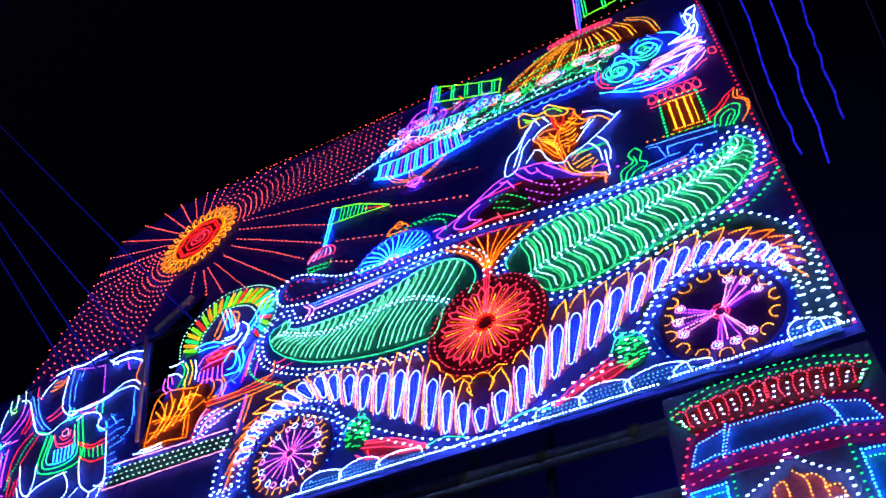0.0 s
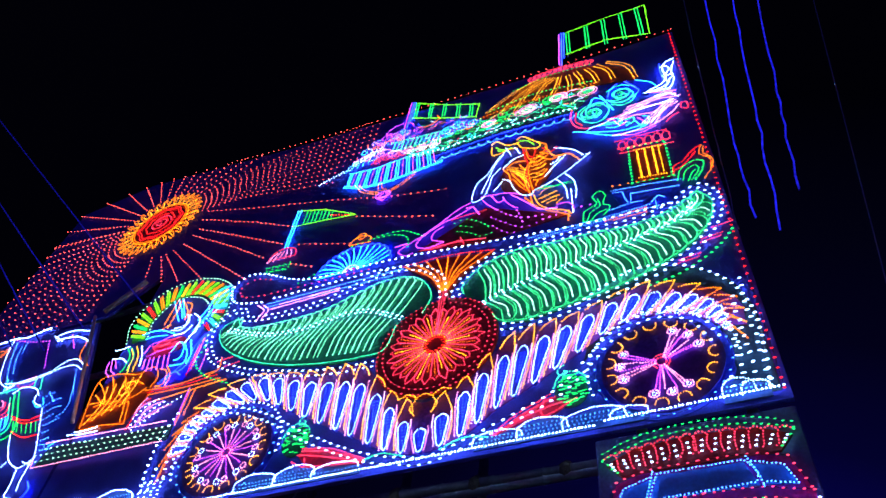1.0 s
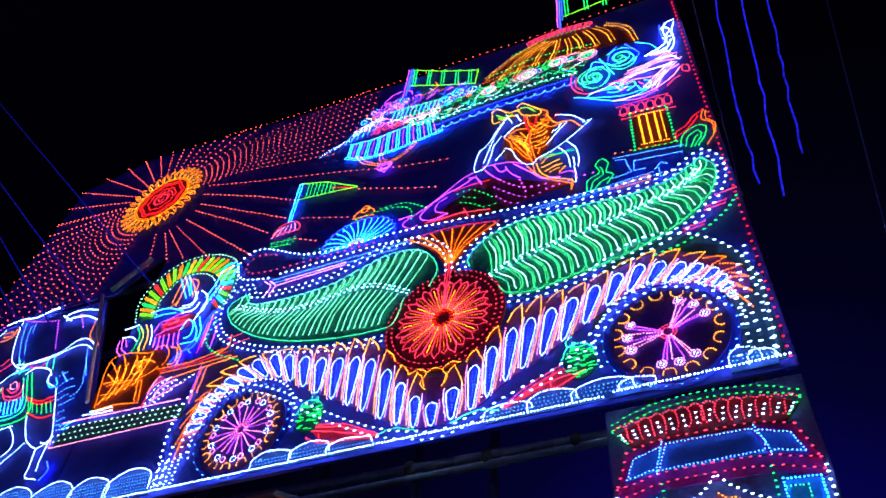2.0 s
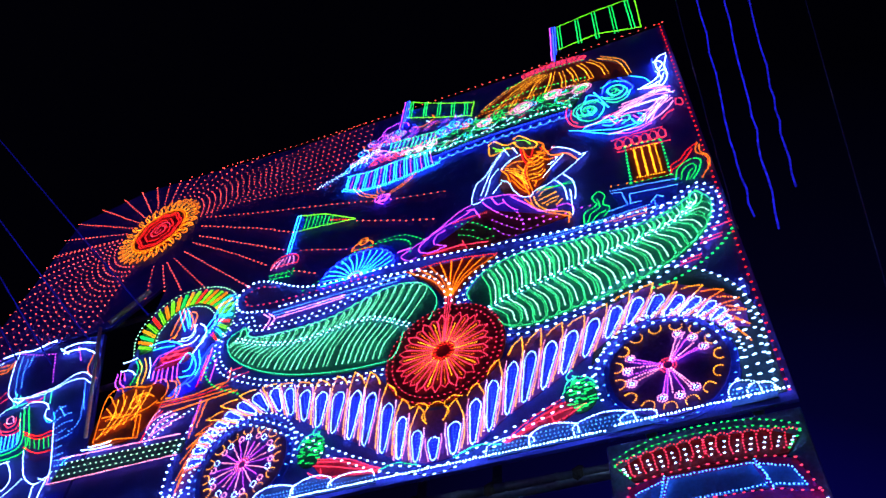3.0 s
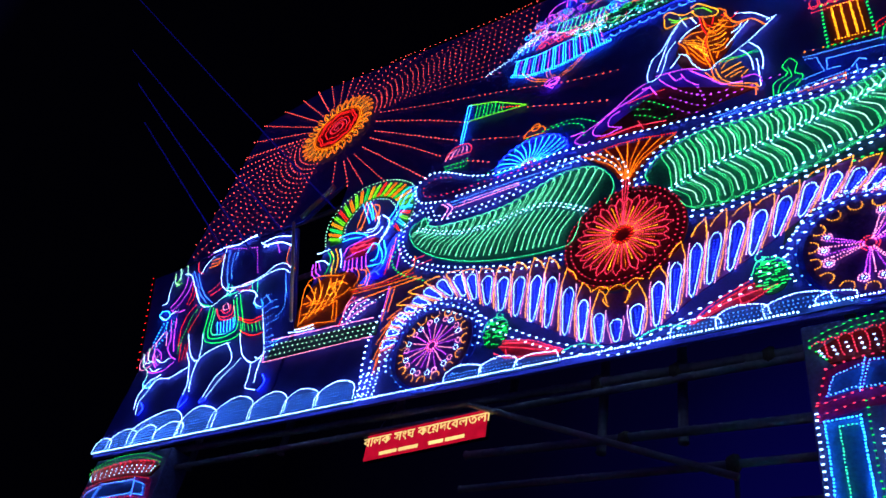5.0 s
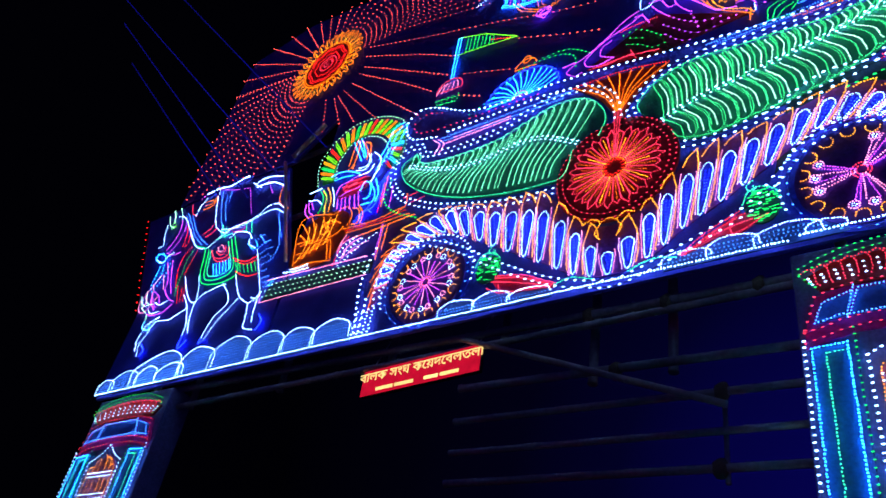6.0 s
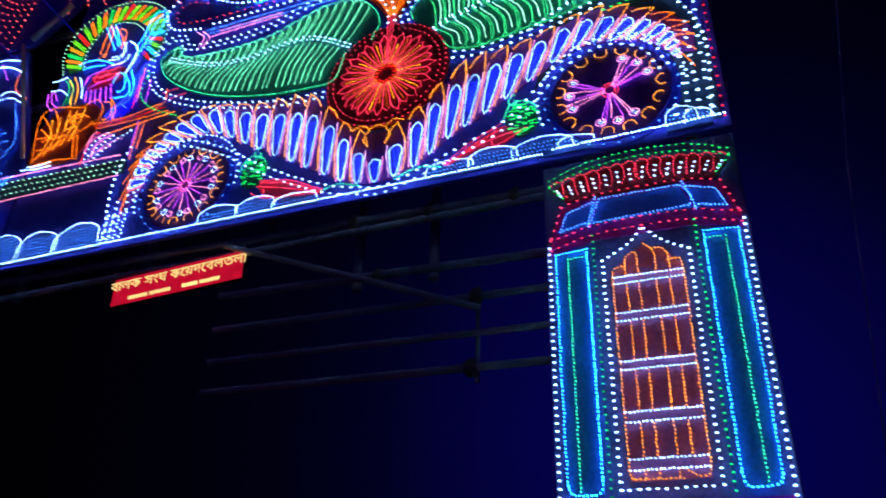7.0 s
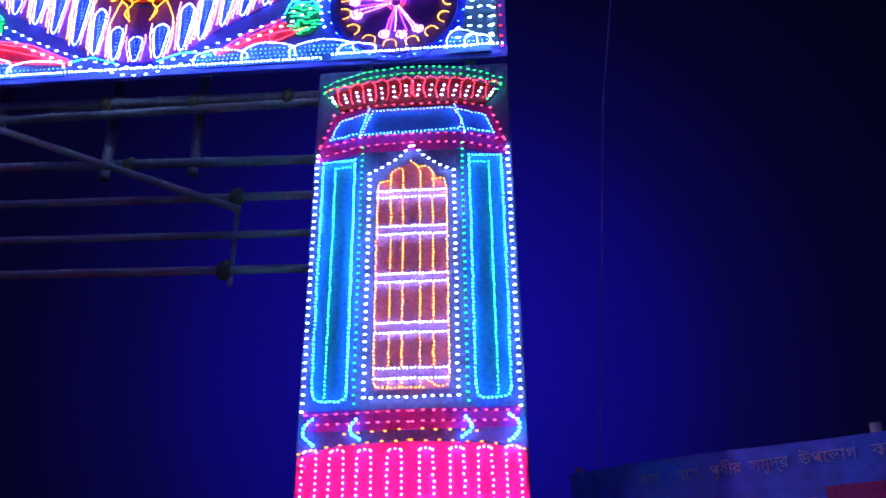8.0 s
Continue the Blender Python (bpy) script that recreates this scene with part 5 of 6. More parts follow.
bulbs("head_line", [curve([(-7.85, 9.12), (-7.67, 9.08), (-7.58, 9.21), (-7.66, 9.39)]), curve([(-7.75, 8.99), (-7.55, 8.99), (-7.48, 9.11)]), curve([(-7.54, 9.38), (-7.37, 9.2), (-7.35, 8.95), (-7.43, 8.86)]), curve([(-7.36, 9.07), (-7.4, 8.87), (-7.45, 8.75)]), curve([(-7.61, 9.38), (-7.63, 9.16), (-7.81, 9.15)])], WHITE, seat, 0.026, 0.026)
bulbs("chest_line", [curve([(-8.41, 9.2), (-8.24, 9.22), (-8.02, 9.17), (-7.76, 9.03)]), curve([(-8.3, 9.08), (-8.13, 9.08), (-7.9, 9.04)]), curve([(-7.63, 8.63), (-7.57, 8.79), (-7.43, 8.68), (-7.4, 8.45), (-7.5, 8.42)]), curve([(-7.45, 8.75), (-7.3, 8.48), (-7.3, 8.31), (-7.52, 8.32)]), curve([(-7.35, 8.77), (-7.22, 8.45), (-7.24, 8.29)])], CYAN, seat, 0.026, 0.030)
bulbs("arm_line", [curve([(-7.05, 8.85), (-7.15, 8.65), (-7.15, 8.43), (-7.26, 8.19), (-7.45, 8.14), (-7.57, 8.01)]), curve([(-7.12, 8.82), (-7.21, 8.62), (-7.22, 8.4), (-7.35, 8.22), (-7.49, 8.1)]), line((-6.98, 8.81), (-7.06, 8.74)), curve([(-7.25, 8.08), (-7.36, 8.17), (-7.46, 8.09), (-7.44, 7.96)])], BLUE, seat, 0.026, 0.030)
bulbs("chest_pink_line", [curve([(-8.17, 8.74), (-8.12, 8.9), (-7.96, 8.93), (-7.75, 8.99), (-7.57, 8.96)]), curve([(-8.08, 8.66), (-7.88, 8.71), (-7.66, 8.72), (-7.55, 8.78)]), line((-8.08, 8.6), (-8.05, 8.42)), line((-8, 8.6), (-7.95, 8.35)), line((-7.93, 8.6), (-7.85, 8.33)), line((-7.83, 8.59), (-7.76, 8.32)), line((-7.74, 8.59), (-7.65, 8.3)), line((-7.66, 8.61), (-7.58, 8.34))], VIOLET, seat, 0.026, 0.026)
bulbs("chest_red_line", [curve([(-8.02, 8.79), (-7.95, 8.91), (-7.72, 8.89), (-7.59, 8.91)]), curve([(-8.07, 8.85), (-7.86, 8.82), (-7.63, 8.81)]), curve([(-7.98, 8.74), (-7.76, 8.71), (-7.58, 8.81)]), line((-7.91, 8.8), (-7.76, 8.85))], ROSE, seat, 0.024, 0.030)
bulbs("sleeve_line", [curve([(-8.58, 8.96), (-8.45, 8.77), (-8.44, 8.53), (-8.47, 8.46)]), curve([(-8.51, 8.96), (-8.37, 8.74), (-8.36, 8.47)])], GREEN, seat, 0.025, 0.028)
bulbs("sleeve_gold_line", [curve([(-8.5, 8.93), (-8.37, 8.74), (-8.35, 8.56), (-8.31, 8.41)]), curve([(-8.41, 8.96), (-8.27, 8.71), (-8.23, 8.43)])], YELLOW, seat, 0.025, 0.028)
bulbs("hand_line", [curve([(-8.83, 8.99), (-8.69, 8.99), (-8.57, 9.01)]), curve([(-8.79, 8.81), (-8.6, 8.77), (-8.45, 8.65)]), curve([(-8.3, 8.92), (-8.19, 8.69), (-8.14, 8.5)])], WHITE, seat, 0.025, 0.026)
bulbs("drum_line", [curve([(-8.83, 8.76), (-8.79, 8.57), (-8.66, 8.42)]), curve([(-8.78, 8.78), (-8.7, 8.57), (-8.58, 8.46)]), line((-8.71, 8.76), (-8.61, 8.58))], VIOLET, seat, 0.026, 0.026)
bulbs("robe_line", [curve([(-8.66, 7.5), (-8.75, 7.89), (-8.81, 8.23), (-8.75, 8.42), (-8.45, 8.42), (-8.06, 8.31), (-7.92, 8.38), (-7.76, 8.34), (-7.65, 8.14), (-7.7, 7.99)]), curve([(-8.77, 8.34), (-8.58, 8.12), (-8.45, 7.92)]), curve([(-8.56, 8.39), (-8.42, 8.13), (-8.41, 7.91), (-8.62, 7.86)]), curve([(-8.29, 8.32), (-8.19, 8.13), (-8.02, 7.92)]), curve([(-8.66, 7.71), (-8.44, 7.71), (-8.2, 7.81), (-7.9, 7.89), (-7.77, 7.98)]), curve([(-8.65, 7.55), (-8.47, 7.66), (-8.22, 7.74), (-7.97, 7.8)]), curve([(-8.26, 8.09), (-8.08, 8.2), (-7.87, 8.09)]), line((-8.04, 7.82), (-7.94, 7.44)), line((-7.97, 7.8), (-7.85, 7.39)), curve([(-8.61, 7.46), (-8.27, 7.46), (-7.86, 7.39)]), curve([(-7.68, 8.31), (-7.53, 8.22), (-7.49, 7.99), (-7.61, 7.97)])], ORANGE, seat, 0.025, 0.026)
bulbs("robe_line", [curve([(-7.58, 8.34), (-7.43, 8.13), (-7.43, 7.92)]), curve([(-8.72, 8.1), (-8.45, 7.87), (-8.22, 7.86)]), line((-8.71, 7.93), (-8.35, 7.9)), line((-8.19, 8.13), (-7.99, 8.13))], ORANGE, seat, 0.025, 0.026)
plate("chest_plate", curve([(-8.12, 8.66), (-8.05, 8.92), (-7.75, 8.97), (-7.52, 8.9), (-7.58, 8.68)], closed=True, fine=6), PLATE_CRIMSON, seat, 0.02)
bulbs("robe_gold_line", [curve([(-8.62 + 0.13 * i, 7.55 + 0.05 * i), (-8.5 + 0.12 * i, 7.85 + 0.05 * i), (-8.55 + 0.14 * i, 8.2 + 0.02 * i)]) for i in range(5)] + [spiral(-8.15, 8.05, 0.16, 1.3, 30)], AMBER, seat, 0.026, 0.026)
bulbs("shoe_line", [curve([(-8.71, 7.44), (-8.48, 7.43), (-8.33, 7.45)]), curve([(-8.82, 7.42), (-8.57, 7.38), (-8.29, 7.37)])], WHITE, seat, 0.025, 0.028)
bulbs("bench_line", [curve([(-7.75, 7.93), (-7.17, 7.9), (-6.64, 7.98)]), curve([(-7.66, 7.83), (-7.03, 7.81), (-6.49, 7.82)]), curve([(-7.5, 7.68), (-6.91, 7.73), (-6.38, 7.77)]), line((-6.92, 7.71), (-6.92, 7.15)), line((-6.84, 7.71), (-6.85, 7.3)), line((-7.1, 8.73), (-7.09, 8.14)), curve([(-6.76, 7.89), (-6.59, 8), (-6.61, 8.21)])], ORANGE, seat, 0.025, 0.026)
bulbs("bench_red_line", [curve([(-7.7, 7.88), (-7.1, 7.86), (-6.57, 7.9)]), curve([(-7.76, 7.27), (-7.69, 7.63), (-7.58, 7.75)]), line((-7.13, 8.59), (-7.13, 8.05))], RED, seat, 0.028, 0.026)
bulbs("bench_violet_line", [line((-6.95, 7.76), (-6.95, 7.21)), line((-6.94, 8.48), (-6.92, 8.09))], VIOLET, seat, 0.028, 0.024)
bulbs("spray", [curve([(-7.62, 7.31), (-7.59, 7.5), (-7.46, 7.57)]), curve([(-7.59, 7.35), (-7.55, 7.57), (-7.33, 7.64)]), curve([(-7.55, 7.39), (-7.39, 7.5), (-7.15, 7.54)]), curve([(-7.74, 7.49), (-7.71, 7.68), (-7.64, 7.77)]), line((-7.49, 7.43), (-7.32, 7.46)), curve([(-7.73, 7.59), (-7.62, 7.66), (-7.45, 7.69)])], PINK, seat, 0.026, 0.024)
bulbs("spray_dot_string", [curve([(-7.65, 7.24), (-7.45, 7.39), (-7.24, 7.54), (-7.03, 7.64)]), curve([(-7.7, 7.34), (-7.5, 7.5), (-7.3, 7.62)]), curve([(-7.72, 7.44), (-7.6, 7.6), (-7.42, 7.7)])], WHITE, seat, 0.07, 0.03)
plate("robe_plate", curve([(-8.72, 7.46), (-8.82, 7.95), (-8.66, 8.28), (-8.3, 8.42), (-7.85, 8.32), (-7.7, 8.0), (-7.95, 7.46)], closed=True, fine=6), PLATE_RUST, seat, 0.02)

beam = thing("footboard_light", "green dotted LED footboard edged in pink", "light motif")
plate("beam_plate", line((-9.18, 6.98), (-7.0, 6.98), (-7.0, 7.2), (-9.1, 7.3)), PLATE_DARK, beam, 0.02)
bulbs("beam_edge", [line((-9.15, 7.36), (-7.1, 7.26)), line((-9.18, 6.96), (-7.02, 6.93)), line((-9.18, 6.96), (-9.22, 7.1))], PINK, beam, 0.025, 0.024)
bulbs("beam_dot_string", [line((-9.15, 7.06), (-7.02, 7.0)), line((-9.12, 7.16), (-7.02, 7.08)), line((-9.1, 7.26), (-7.02, 7.16))], MINT, beam, 0.1, 0.034)

# ---- the pair of horses ----
horse = thing("horse_light", "pair of white LED horses stepping, with green and pink saddle cloth", "light motif")
bulbs("body_line", [curve([(-12.69, 9.75), (-12.44, 9.64), (-12.09, 9.24), (-11.73, 8.82)]), curve([(-12.98, 9.62), (-12.93, 9.36), (-12.82, 9.09), (-12.96, 9.06)]), curve([(-12.81, 8.74), (-12.55, 8.6), (-12.47, 8.71), (-12.31, 8.77)]), curve([(-11.34, 7.6), (-11.11, 7.31), (-11.26, 7.23), (-11.52, 7.14)]), curve([(-10.65, 8.62), (-10.48, 8.7), (-10.15, 8.59), (-10, 8.43)]), curve([(-10.05, 8.44), (-9.99, 8.29), (-9.8, 8.17)]), curve([(-9.72, 8.11), (-9.47, 7.63), (-9.25, 7.17), (-9.28, 7.06), (-9.42, 7.11)]), curve([(-10.06, 7.71), (-9.8, 7.28), (-9.59, 7.09), (-9.4, 7.02), (-9.21, 7.16)]), curve([(-11.56, 8.04), (-11.24, 7.58), (-10.98, 7.37), (-10.78, 7.48), (-10.49, 7.55), (-10.24, 7.56)]), curve([(-11.12, 7.94), (-10.97, 7.63), (-10.9, 7.34)])], WHITE, horse, 0.025, 0.021)
bulbs("leg_line", [curve([(-11.52, 7.14), (-11.9, 7.18), (-12.02, 6.94), (-12.12, 6.79), (-12.04, 6.55)]), curve([(-11.83, 7.27), (-12.12, 7.17), (-12.22, 6.97), (-12.23, 6.84), (-12.16, 6.65)]), curve([(-11.11, 7.31), (-10.92, 6.93), (-10.92, 6.73)]), curve([(-10.93, 7.35), (-10.89, 7.03), (-10.78, 6.75)]), curve([(-10.31, 7.58), (-10.08, 7.34), (-10, 7.12), (-10.23, 6.91), (-10.34, 6.58)]), curve([(-9.76, 7.17), (-9.87, 7.04), (-10.07, 6.85), (-10.26, 6.55)]), curve([(-9.45, 7.01), (-9.38, 6.71), (-9.36, 6.56), (-9.12, 6.48)]), curve([(-9.25, 7.07), (-9.24, 6.82), (-9.2, 6.63)])], WHITE, horse, 0.025, 0.021)
bulbs("head_line", [curve([(-13.04, 9.85), (-12.9, 9.6), (-12.72, 9.48)]), line((-12.95, 9.97), (-12.76, 9.63)), line((-12.76, 9.99), (-12.53, 9.63)), curve([(-12.73, 7.88), (-12.56, 7.61), (-12.28, 7.39), (-12.26, 7.16), (-12.03, 7.05), (-11.9, 7.18)]), curve([(-12.61, 7.97), (-12.48, 7.71), (-12.25, 7.61)]), line((-12.85, 9.87), (-12.79, 9.62))], MINT, horse, 0.025, 0.022)
bulbs("muzzle", [curve([(-12.82, 8.87), (-12.85, 8.77), (-12.64, 8.62), (-12.48, 8.66), (-12.63, 8.82), (-12.82, 8.87)]), curve([(-12.24, 7.24), (-12.25, 7.13), (-12.06, 7.05), (-12.04, 7.16)])], CYAN, horse, 0.025, 0.026)
bulbs("second_head_line", [curve([(-12.35, 8.3), (-12.55, 8.0), (-12.7, 7.75), (-12.62, 7.55), (-12.4, 7.5), (-12.2, 7.75)]), curve([(-12.5, 8.1), (-12.4, 7.85), (-12.3, 7.62)]), curve([(-12.62, 7.9), (-12.5, 7.72), (-12.55, 7.58)]), line((-12.3, 8.25), (-12.1, 7.9))], PINK, horse, 0.025, 0.022)
bulbs("second_head_pale_line", [curve([(-12.68, 7.82), (-12.55, 7.66), (-12.38, 7.62)]), curve([(-12.3, 7.5), (-12.15, 7.4), (-11.95, 7.42)]), curve([(-12.2, 7.65), (-12.0, 7.55), (-11.8, 7.6)])], WHITE, horse, 0.025, 0.02)
bulbs("hoof_line", [curve([(-12.07, 6.78), (-11.9, 6.63), (-11.95, 6.52)]), curve([(-10.89, 6.72), (-10.91, 6.6), (-10.88, 6.47), (-10.74, 6.6)]), curve([(-10.34, 6.58), (-10.37, 6.49), (-10.23, 6.51)]), curve([(-9.07, 6.73), (-8.97, 6.59), (-9.04, 6.46)])], BLUE, horse, 0.03, 0.03)
bulbs("mane_line", [curve([(-12.32, 9.51), (-12.26, 9.22), (-12.33, 8.97), (-12.46, 8.81)]), curve([(-12.51, 9.6), (-12.43, 9.33), (-12.48, 9.08), (-12.61, 8.91)]), curve([(-12.08, 8.71), (-12.31, 8.71), (-12.55, 8.83)]), curve([(-12.36, 8.55), (-12.09, 8.1), (-12.02, 7.85), (-11.79, 7.63), (-11.61, 7.54)]), curve([(-12.21, 8.56), (-11.99, 8.08), (-11.8, 7.75)]), curve([(-12.38, 7.92), (-12.15, 7.76), (-12.04, 7.57), (-12.13, 7.53), (-12.36, 7.8)]), curve([(-12.41, 7.91), (-12.34, 7.68), (-12.12, 7.47)]), curve([(-11.62, 7.48), (-11.82, 7.36), (-12.11, 7.36), (-12.31, 7.43)])], VIOLET, horse, 0.025, 0.024)
bulbs("mane_red_line", [curve([(-12.23, 9.41), (-12.11, 9.11), (-12.09, 8.84)]), curve([(-12.03, 9.22), (-11.96, 8.94), (-12, 8.82)])], RED, horse, 0.03, 0.026)
bulbs("face_green_line", [curve([(-12.88, 9.56), (-12.8, 9.6), (-12.75, 9.61)]), line((-12.79, 9.48), (-12.68, 9.51))], LIME, horse, 0.03, 0.03)
bulbs("rein_dot_string", [curve([(-12.45, 8.52), (-12.41, 8.29), (-12.48, 8.12), (-12.55, 8.02)]), curve([(-12.57, 8.51), (-12.57, 8.3), (-12.59, 8.11)]), curve([(-12.25, 8.5), (-12.27, 8.2), (-12.47, 7.94)])], CYAN, horse, 0.07, 0.036)
bulbs("chest_strap", [curve([(-11.76, 8.74), (-11.89, 8.54), (-11.88, 8.23), (-11.72, 7.84)]), curve([(-11.51, 8.63), (-11.57, 8.34), (-11.61, 8.11)]), line((-11.5, 7.8), (-11.42, 7.5)), line((-11.66, 7.87), (-11.47, 7.46)), line((-11.47, 7.91), (-11.32, 7.48))], RED, horse, 0.03, 0.026)
bulbs("chest_strap_dot_string", [curve([(-11.63, 8.66), (-11.72, 8.44), (-11.71, 8.16), (-11.7, 7.87), (-11.64, 7.66)])], GREEN, horse, 0.06, 0.036)
bulbs("cloth_frame", [curve([(-11.28, 8.58), (-10.96, 7.76), (-10.06, 7.71), (-10.51, 8.62)]), curve([(-11.15, 8.51), (-10.9, 7.82), (-10.22, 7.82), (-10.58, 8.58)]), line((-11.64, 8.73), (-11.25, 8.57))], GREEN, horse, 0.028, 0.032)
bulbs("cloth_inner", [curve([(-11.07, 8.46), (-10.86, 7.89), (-10.31, 7.88), (-10.64, 8.54)])], TEAL, horse, 0.03, 0.026)
bulbs("cloth_flower", [curve([(-11.04, 8.46), (-10.9, 8.28), (-10.67, 8.19), (-10.52, 8.23), (-10.56, 8.4)]), curve([(-10.89, 8.39), (-10.73, 8.28), (-10.63, 8.33), (-10.68, 8.46)]), curve([(-11.05, 8.44), (-10.82, 8.19), (-10.58, 8.11), (-10.43, 8.16)])], ROSE, horse, 0.026, 0.026)
bulbs("cloth_rosette", [curve([(-10.88, 8.48), (-10.79, 8.51), (-10.68, 8.37), (-10.82, 8.38), (-10.88, 8.48)])], PINK, horse, 0.026, 0.022)
bulbs("cloth_bar", [line((-10.83, 8.11), (-10.7, 7.85)), line((-10.75, 8.11), (-10.62, 7.86)), line((-10.66, 8.1), (-10.54, 7.85)), line((-10.57, 8.1), (-10.46, 7.85)), line((-10.5, 8.1), (-10.38, 7.86)), line((-10.43, 8.11), (-10.31, 7.88))], CYAN, horse, 0.03, 0.026)
bulbs("girth", [curve([(-10.31, 8.1), (-9.93, 7.93), (-9.66, 7.96)]), curve([(-10.1, 7.77), (-9.74, 7.59), (-9.47, 7.58)]), curve([(-10.24, 8.03), (-9.9, 7.87), (-9.62, 7.88)])], RED, horse, 0.026, 0.028)
bulbs("girth_bar", [line((-10.18, 7.97), (-10.08, 7.79)), line((-10.06, 7.92), (-9.97, 7.74)), line((-9.95, 7.87), (-9.85, 7.7)), line((-9.84, 7.85), (-9.75, 7.67)), line((-9.76, 7.85), (-9.64, 7.65)), line((-9.67, 7.85), (-9.55, 7.65))], GREEN, horse, 0.03, 0.026)
bulbs("harness_line", [line((-11.01, 9.01), (-10.92, 8.7)), line((-10.89, 8.94), (-10.81, 8.67)), line((-10.32, 8.86), (-10.23, 8.64)), line((-10.18, 8.84), (-10.06, 8.57)), line((-11.04, 8.7), (-10.63, 8.72))], TEAL, horse, 0.026, 0.026)
bulbs("rider_line", [curve([(-12.09, 9.24), (-11.81, 8.9), (-11.52, 8.65), (-11.22, 8.58), (-11.04, 8.7), (-10.75, 8.81)]), curve([(-11.62, 10.07), (-11.55, 9.76), (-11.37, 9.3), (-11.2, 9.02), (-10.89, 8.81), (-10.71, 8.86), (-10.37, 8.87), (-10.06, 8.93), (-9.86, 9.06), (-9.62, 9.05), (-9.37, 8.86)]), curve([(-11.03, 8.92), (-10.55, 8.82), (-10.16, 8.86), (-9.87, 8.94), (-9.6, 8.92), (-9.35, 8.76)]), curve([(-12.1, 9.58), (-12.07, 9.78), (-11.94, 9.95)])], WHITE, horse, 0.025, 0.021)
bulbs("rider_blue_dot_string", [curve([(-12.41, 9.74), (-12.11, 9.38), (-11.84, 9.04), (-11.48, 8.72)]), curve([(-12.2, 9.61), (-11.95, 9.27), (-11.61, 8.91), (-11.28, 8.66)]), curve([(-12.43, 9.68), (-12.14, 9.32), (-11.79, 8.92)]), curve([(-11.47, 9.95), (-11.37, 9.64), (-11.19, 9.25), (-11.03, 8.98)]), curve([(-11.28, 9.82), (-11.2, 9.52), (-11.01, 9.14)]), line((-11.2, 9.87), (-11.15, 9.64)), curve([(-9.49, 8.83), (-9.35, 8.5), (-9.2, 8.11)])], SKYBLUE, horse, 0.05, 0.024)
bulbs("rider_gold_line", [curve([(-11.92, 9.67), (-11.69, 9.67), (-11.57, 9.8)]), curve([(-11.9, 9.76), (-11.69, 9.75), (-11.61, 9.92)]), curve([(-9.65, 9.44), (-9.6, 9.11), (-9.35, 8.85)]), curve([(-9.52, 9.34), (-9.47, 9.07), (-9.29, 8.83)]), line((-11.94, 9.85), (-11.72, 9.84))], ORANGE, horse, 0.026, 0.024)
bulbs("rider_pink_line", [curve([(-11.57, 8.97), (-11.41, 9.03), (-11.33, 9.13)]), curve([(-11.43, 8.87), (-11.28, 8.92), (-11.18, 8.99)]), curve([(-12.38, 9.94), (-12.25, 9.69), (-12.04, 9.56)]), curve([(-10.67, 8.79), (-10.51, 8.87), (-10.34, 8.89)]), curve([(-10.61, 8.74), (-10.38, 8.71), (-10.31, 8.75)])], ROSE, horse, 0.026, 0.024)
bulbs("rider_dot_string", [curve([(-11.62, 10.07), (-11.14, 9.89), (-10.63, 9.75)]), line((-10.63, 9.75), (-10.29, 9.06)), line((-10.12, 9.73), (-9.89, 9.39)), line((-12.13, 10.01), (-12.01, 10.08))], VIOLET, horse, 0.09, 0.034)
bulbs("rein_line", [curve([(-12.01, 10.08), (-11.64, 10.1), (-11.29, 10.04), (-11.02, 10.09), (-10.82, 10.12)]), curve([(-10.5, 9.78), (-10.39, 9.84), (-10.1, 9.83), (-9.7, 9.7)]), curve([(-10.42, 9.69), (-10.25, 9.7), (-9.94, 9.64), (-9.57, 9.42)]), line((-10.56, 9.84), (-10.29, 9.65)), line((-10.96, 10.11), (-10.8, 10.09))], WHITE, horse, 0.022, 0.032)
bulbs("tail_string", [curve([(-9.82, 8.21), (-9.78, 8.37), (-9.66, 8.4)]), curve([(-9.71, 8.13), (-9.59, 8.21), (-9.45, 8.23)]), curve([(-9.6, 7.99), (-9.49, 8.05), (-9.34, 8.06)]), line((-9.78, 8.43), (-9.56, 8.2)), line((-9.54, 7.86), (-9.39, 7.92)), curve([(-9.45, 7.73), (-9.34, 7.76), (-9.22, 7.81)]), line((-9.42, 7.57), (-9.29, 7.61)), line((-9.32, 7.44), (-9.19, 7.46)), line((-9.32, 7.37), (-9.12, 7.33)), line((-9.17, 7.31), (-9.06, 7.38)), line((-9.21, 7.26), (-9.02, 7.24)), curve([(-9.18, 8.05), (-9.2, 7.91), (-9.29, 7.86)]), line((-9.42, 8.63), (-9.2, 8.22))], SKYBLUE, horse, 0.05, 0.024)
bulbs("tail_curl", [curve([(-10.04, 8.32), (-9.86, 8.16), (-9.75, 8.19), (-9.86, 8.34)]), curve([(-8.93, 7.36), (-9.06, 7.31), (-9.08, 7.24)])], CYAN, horse, 0.025, 0.024)


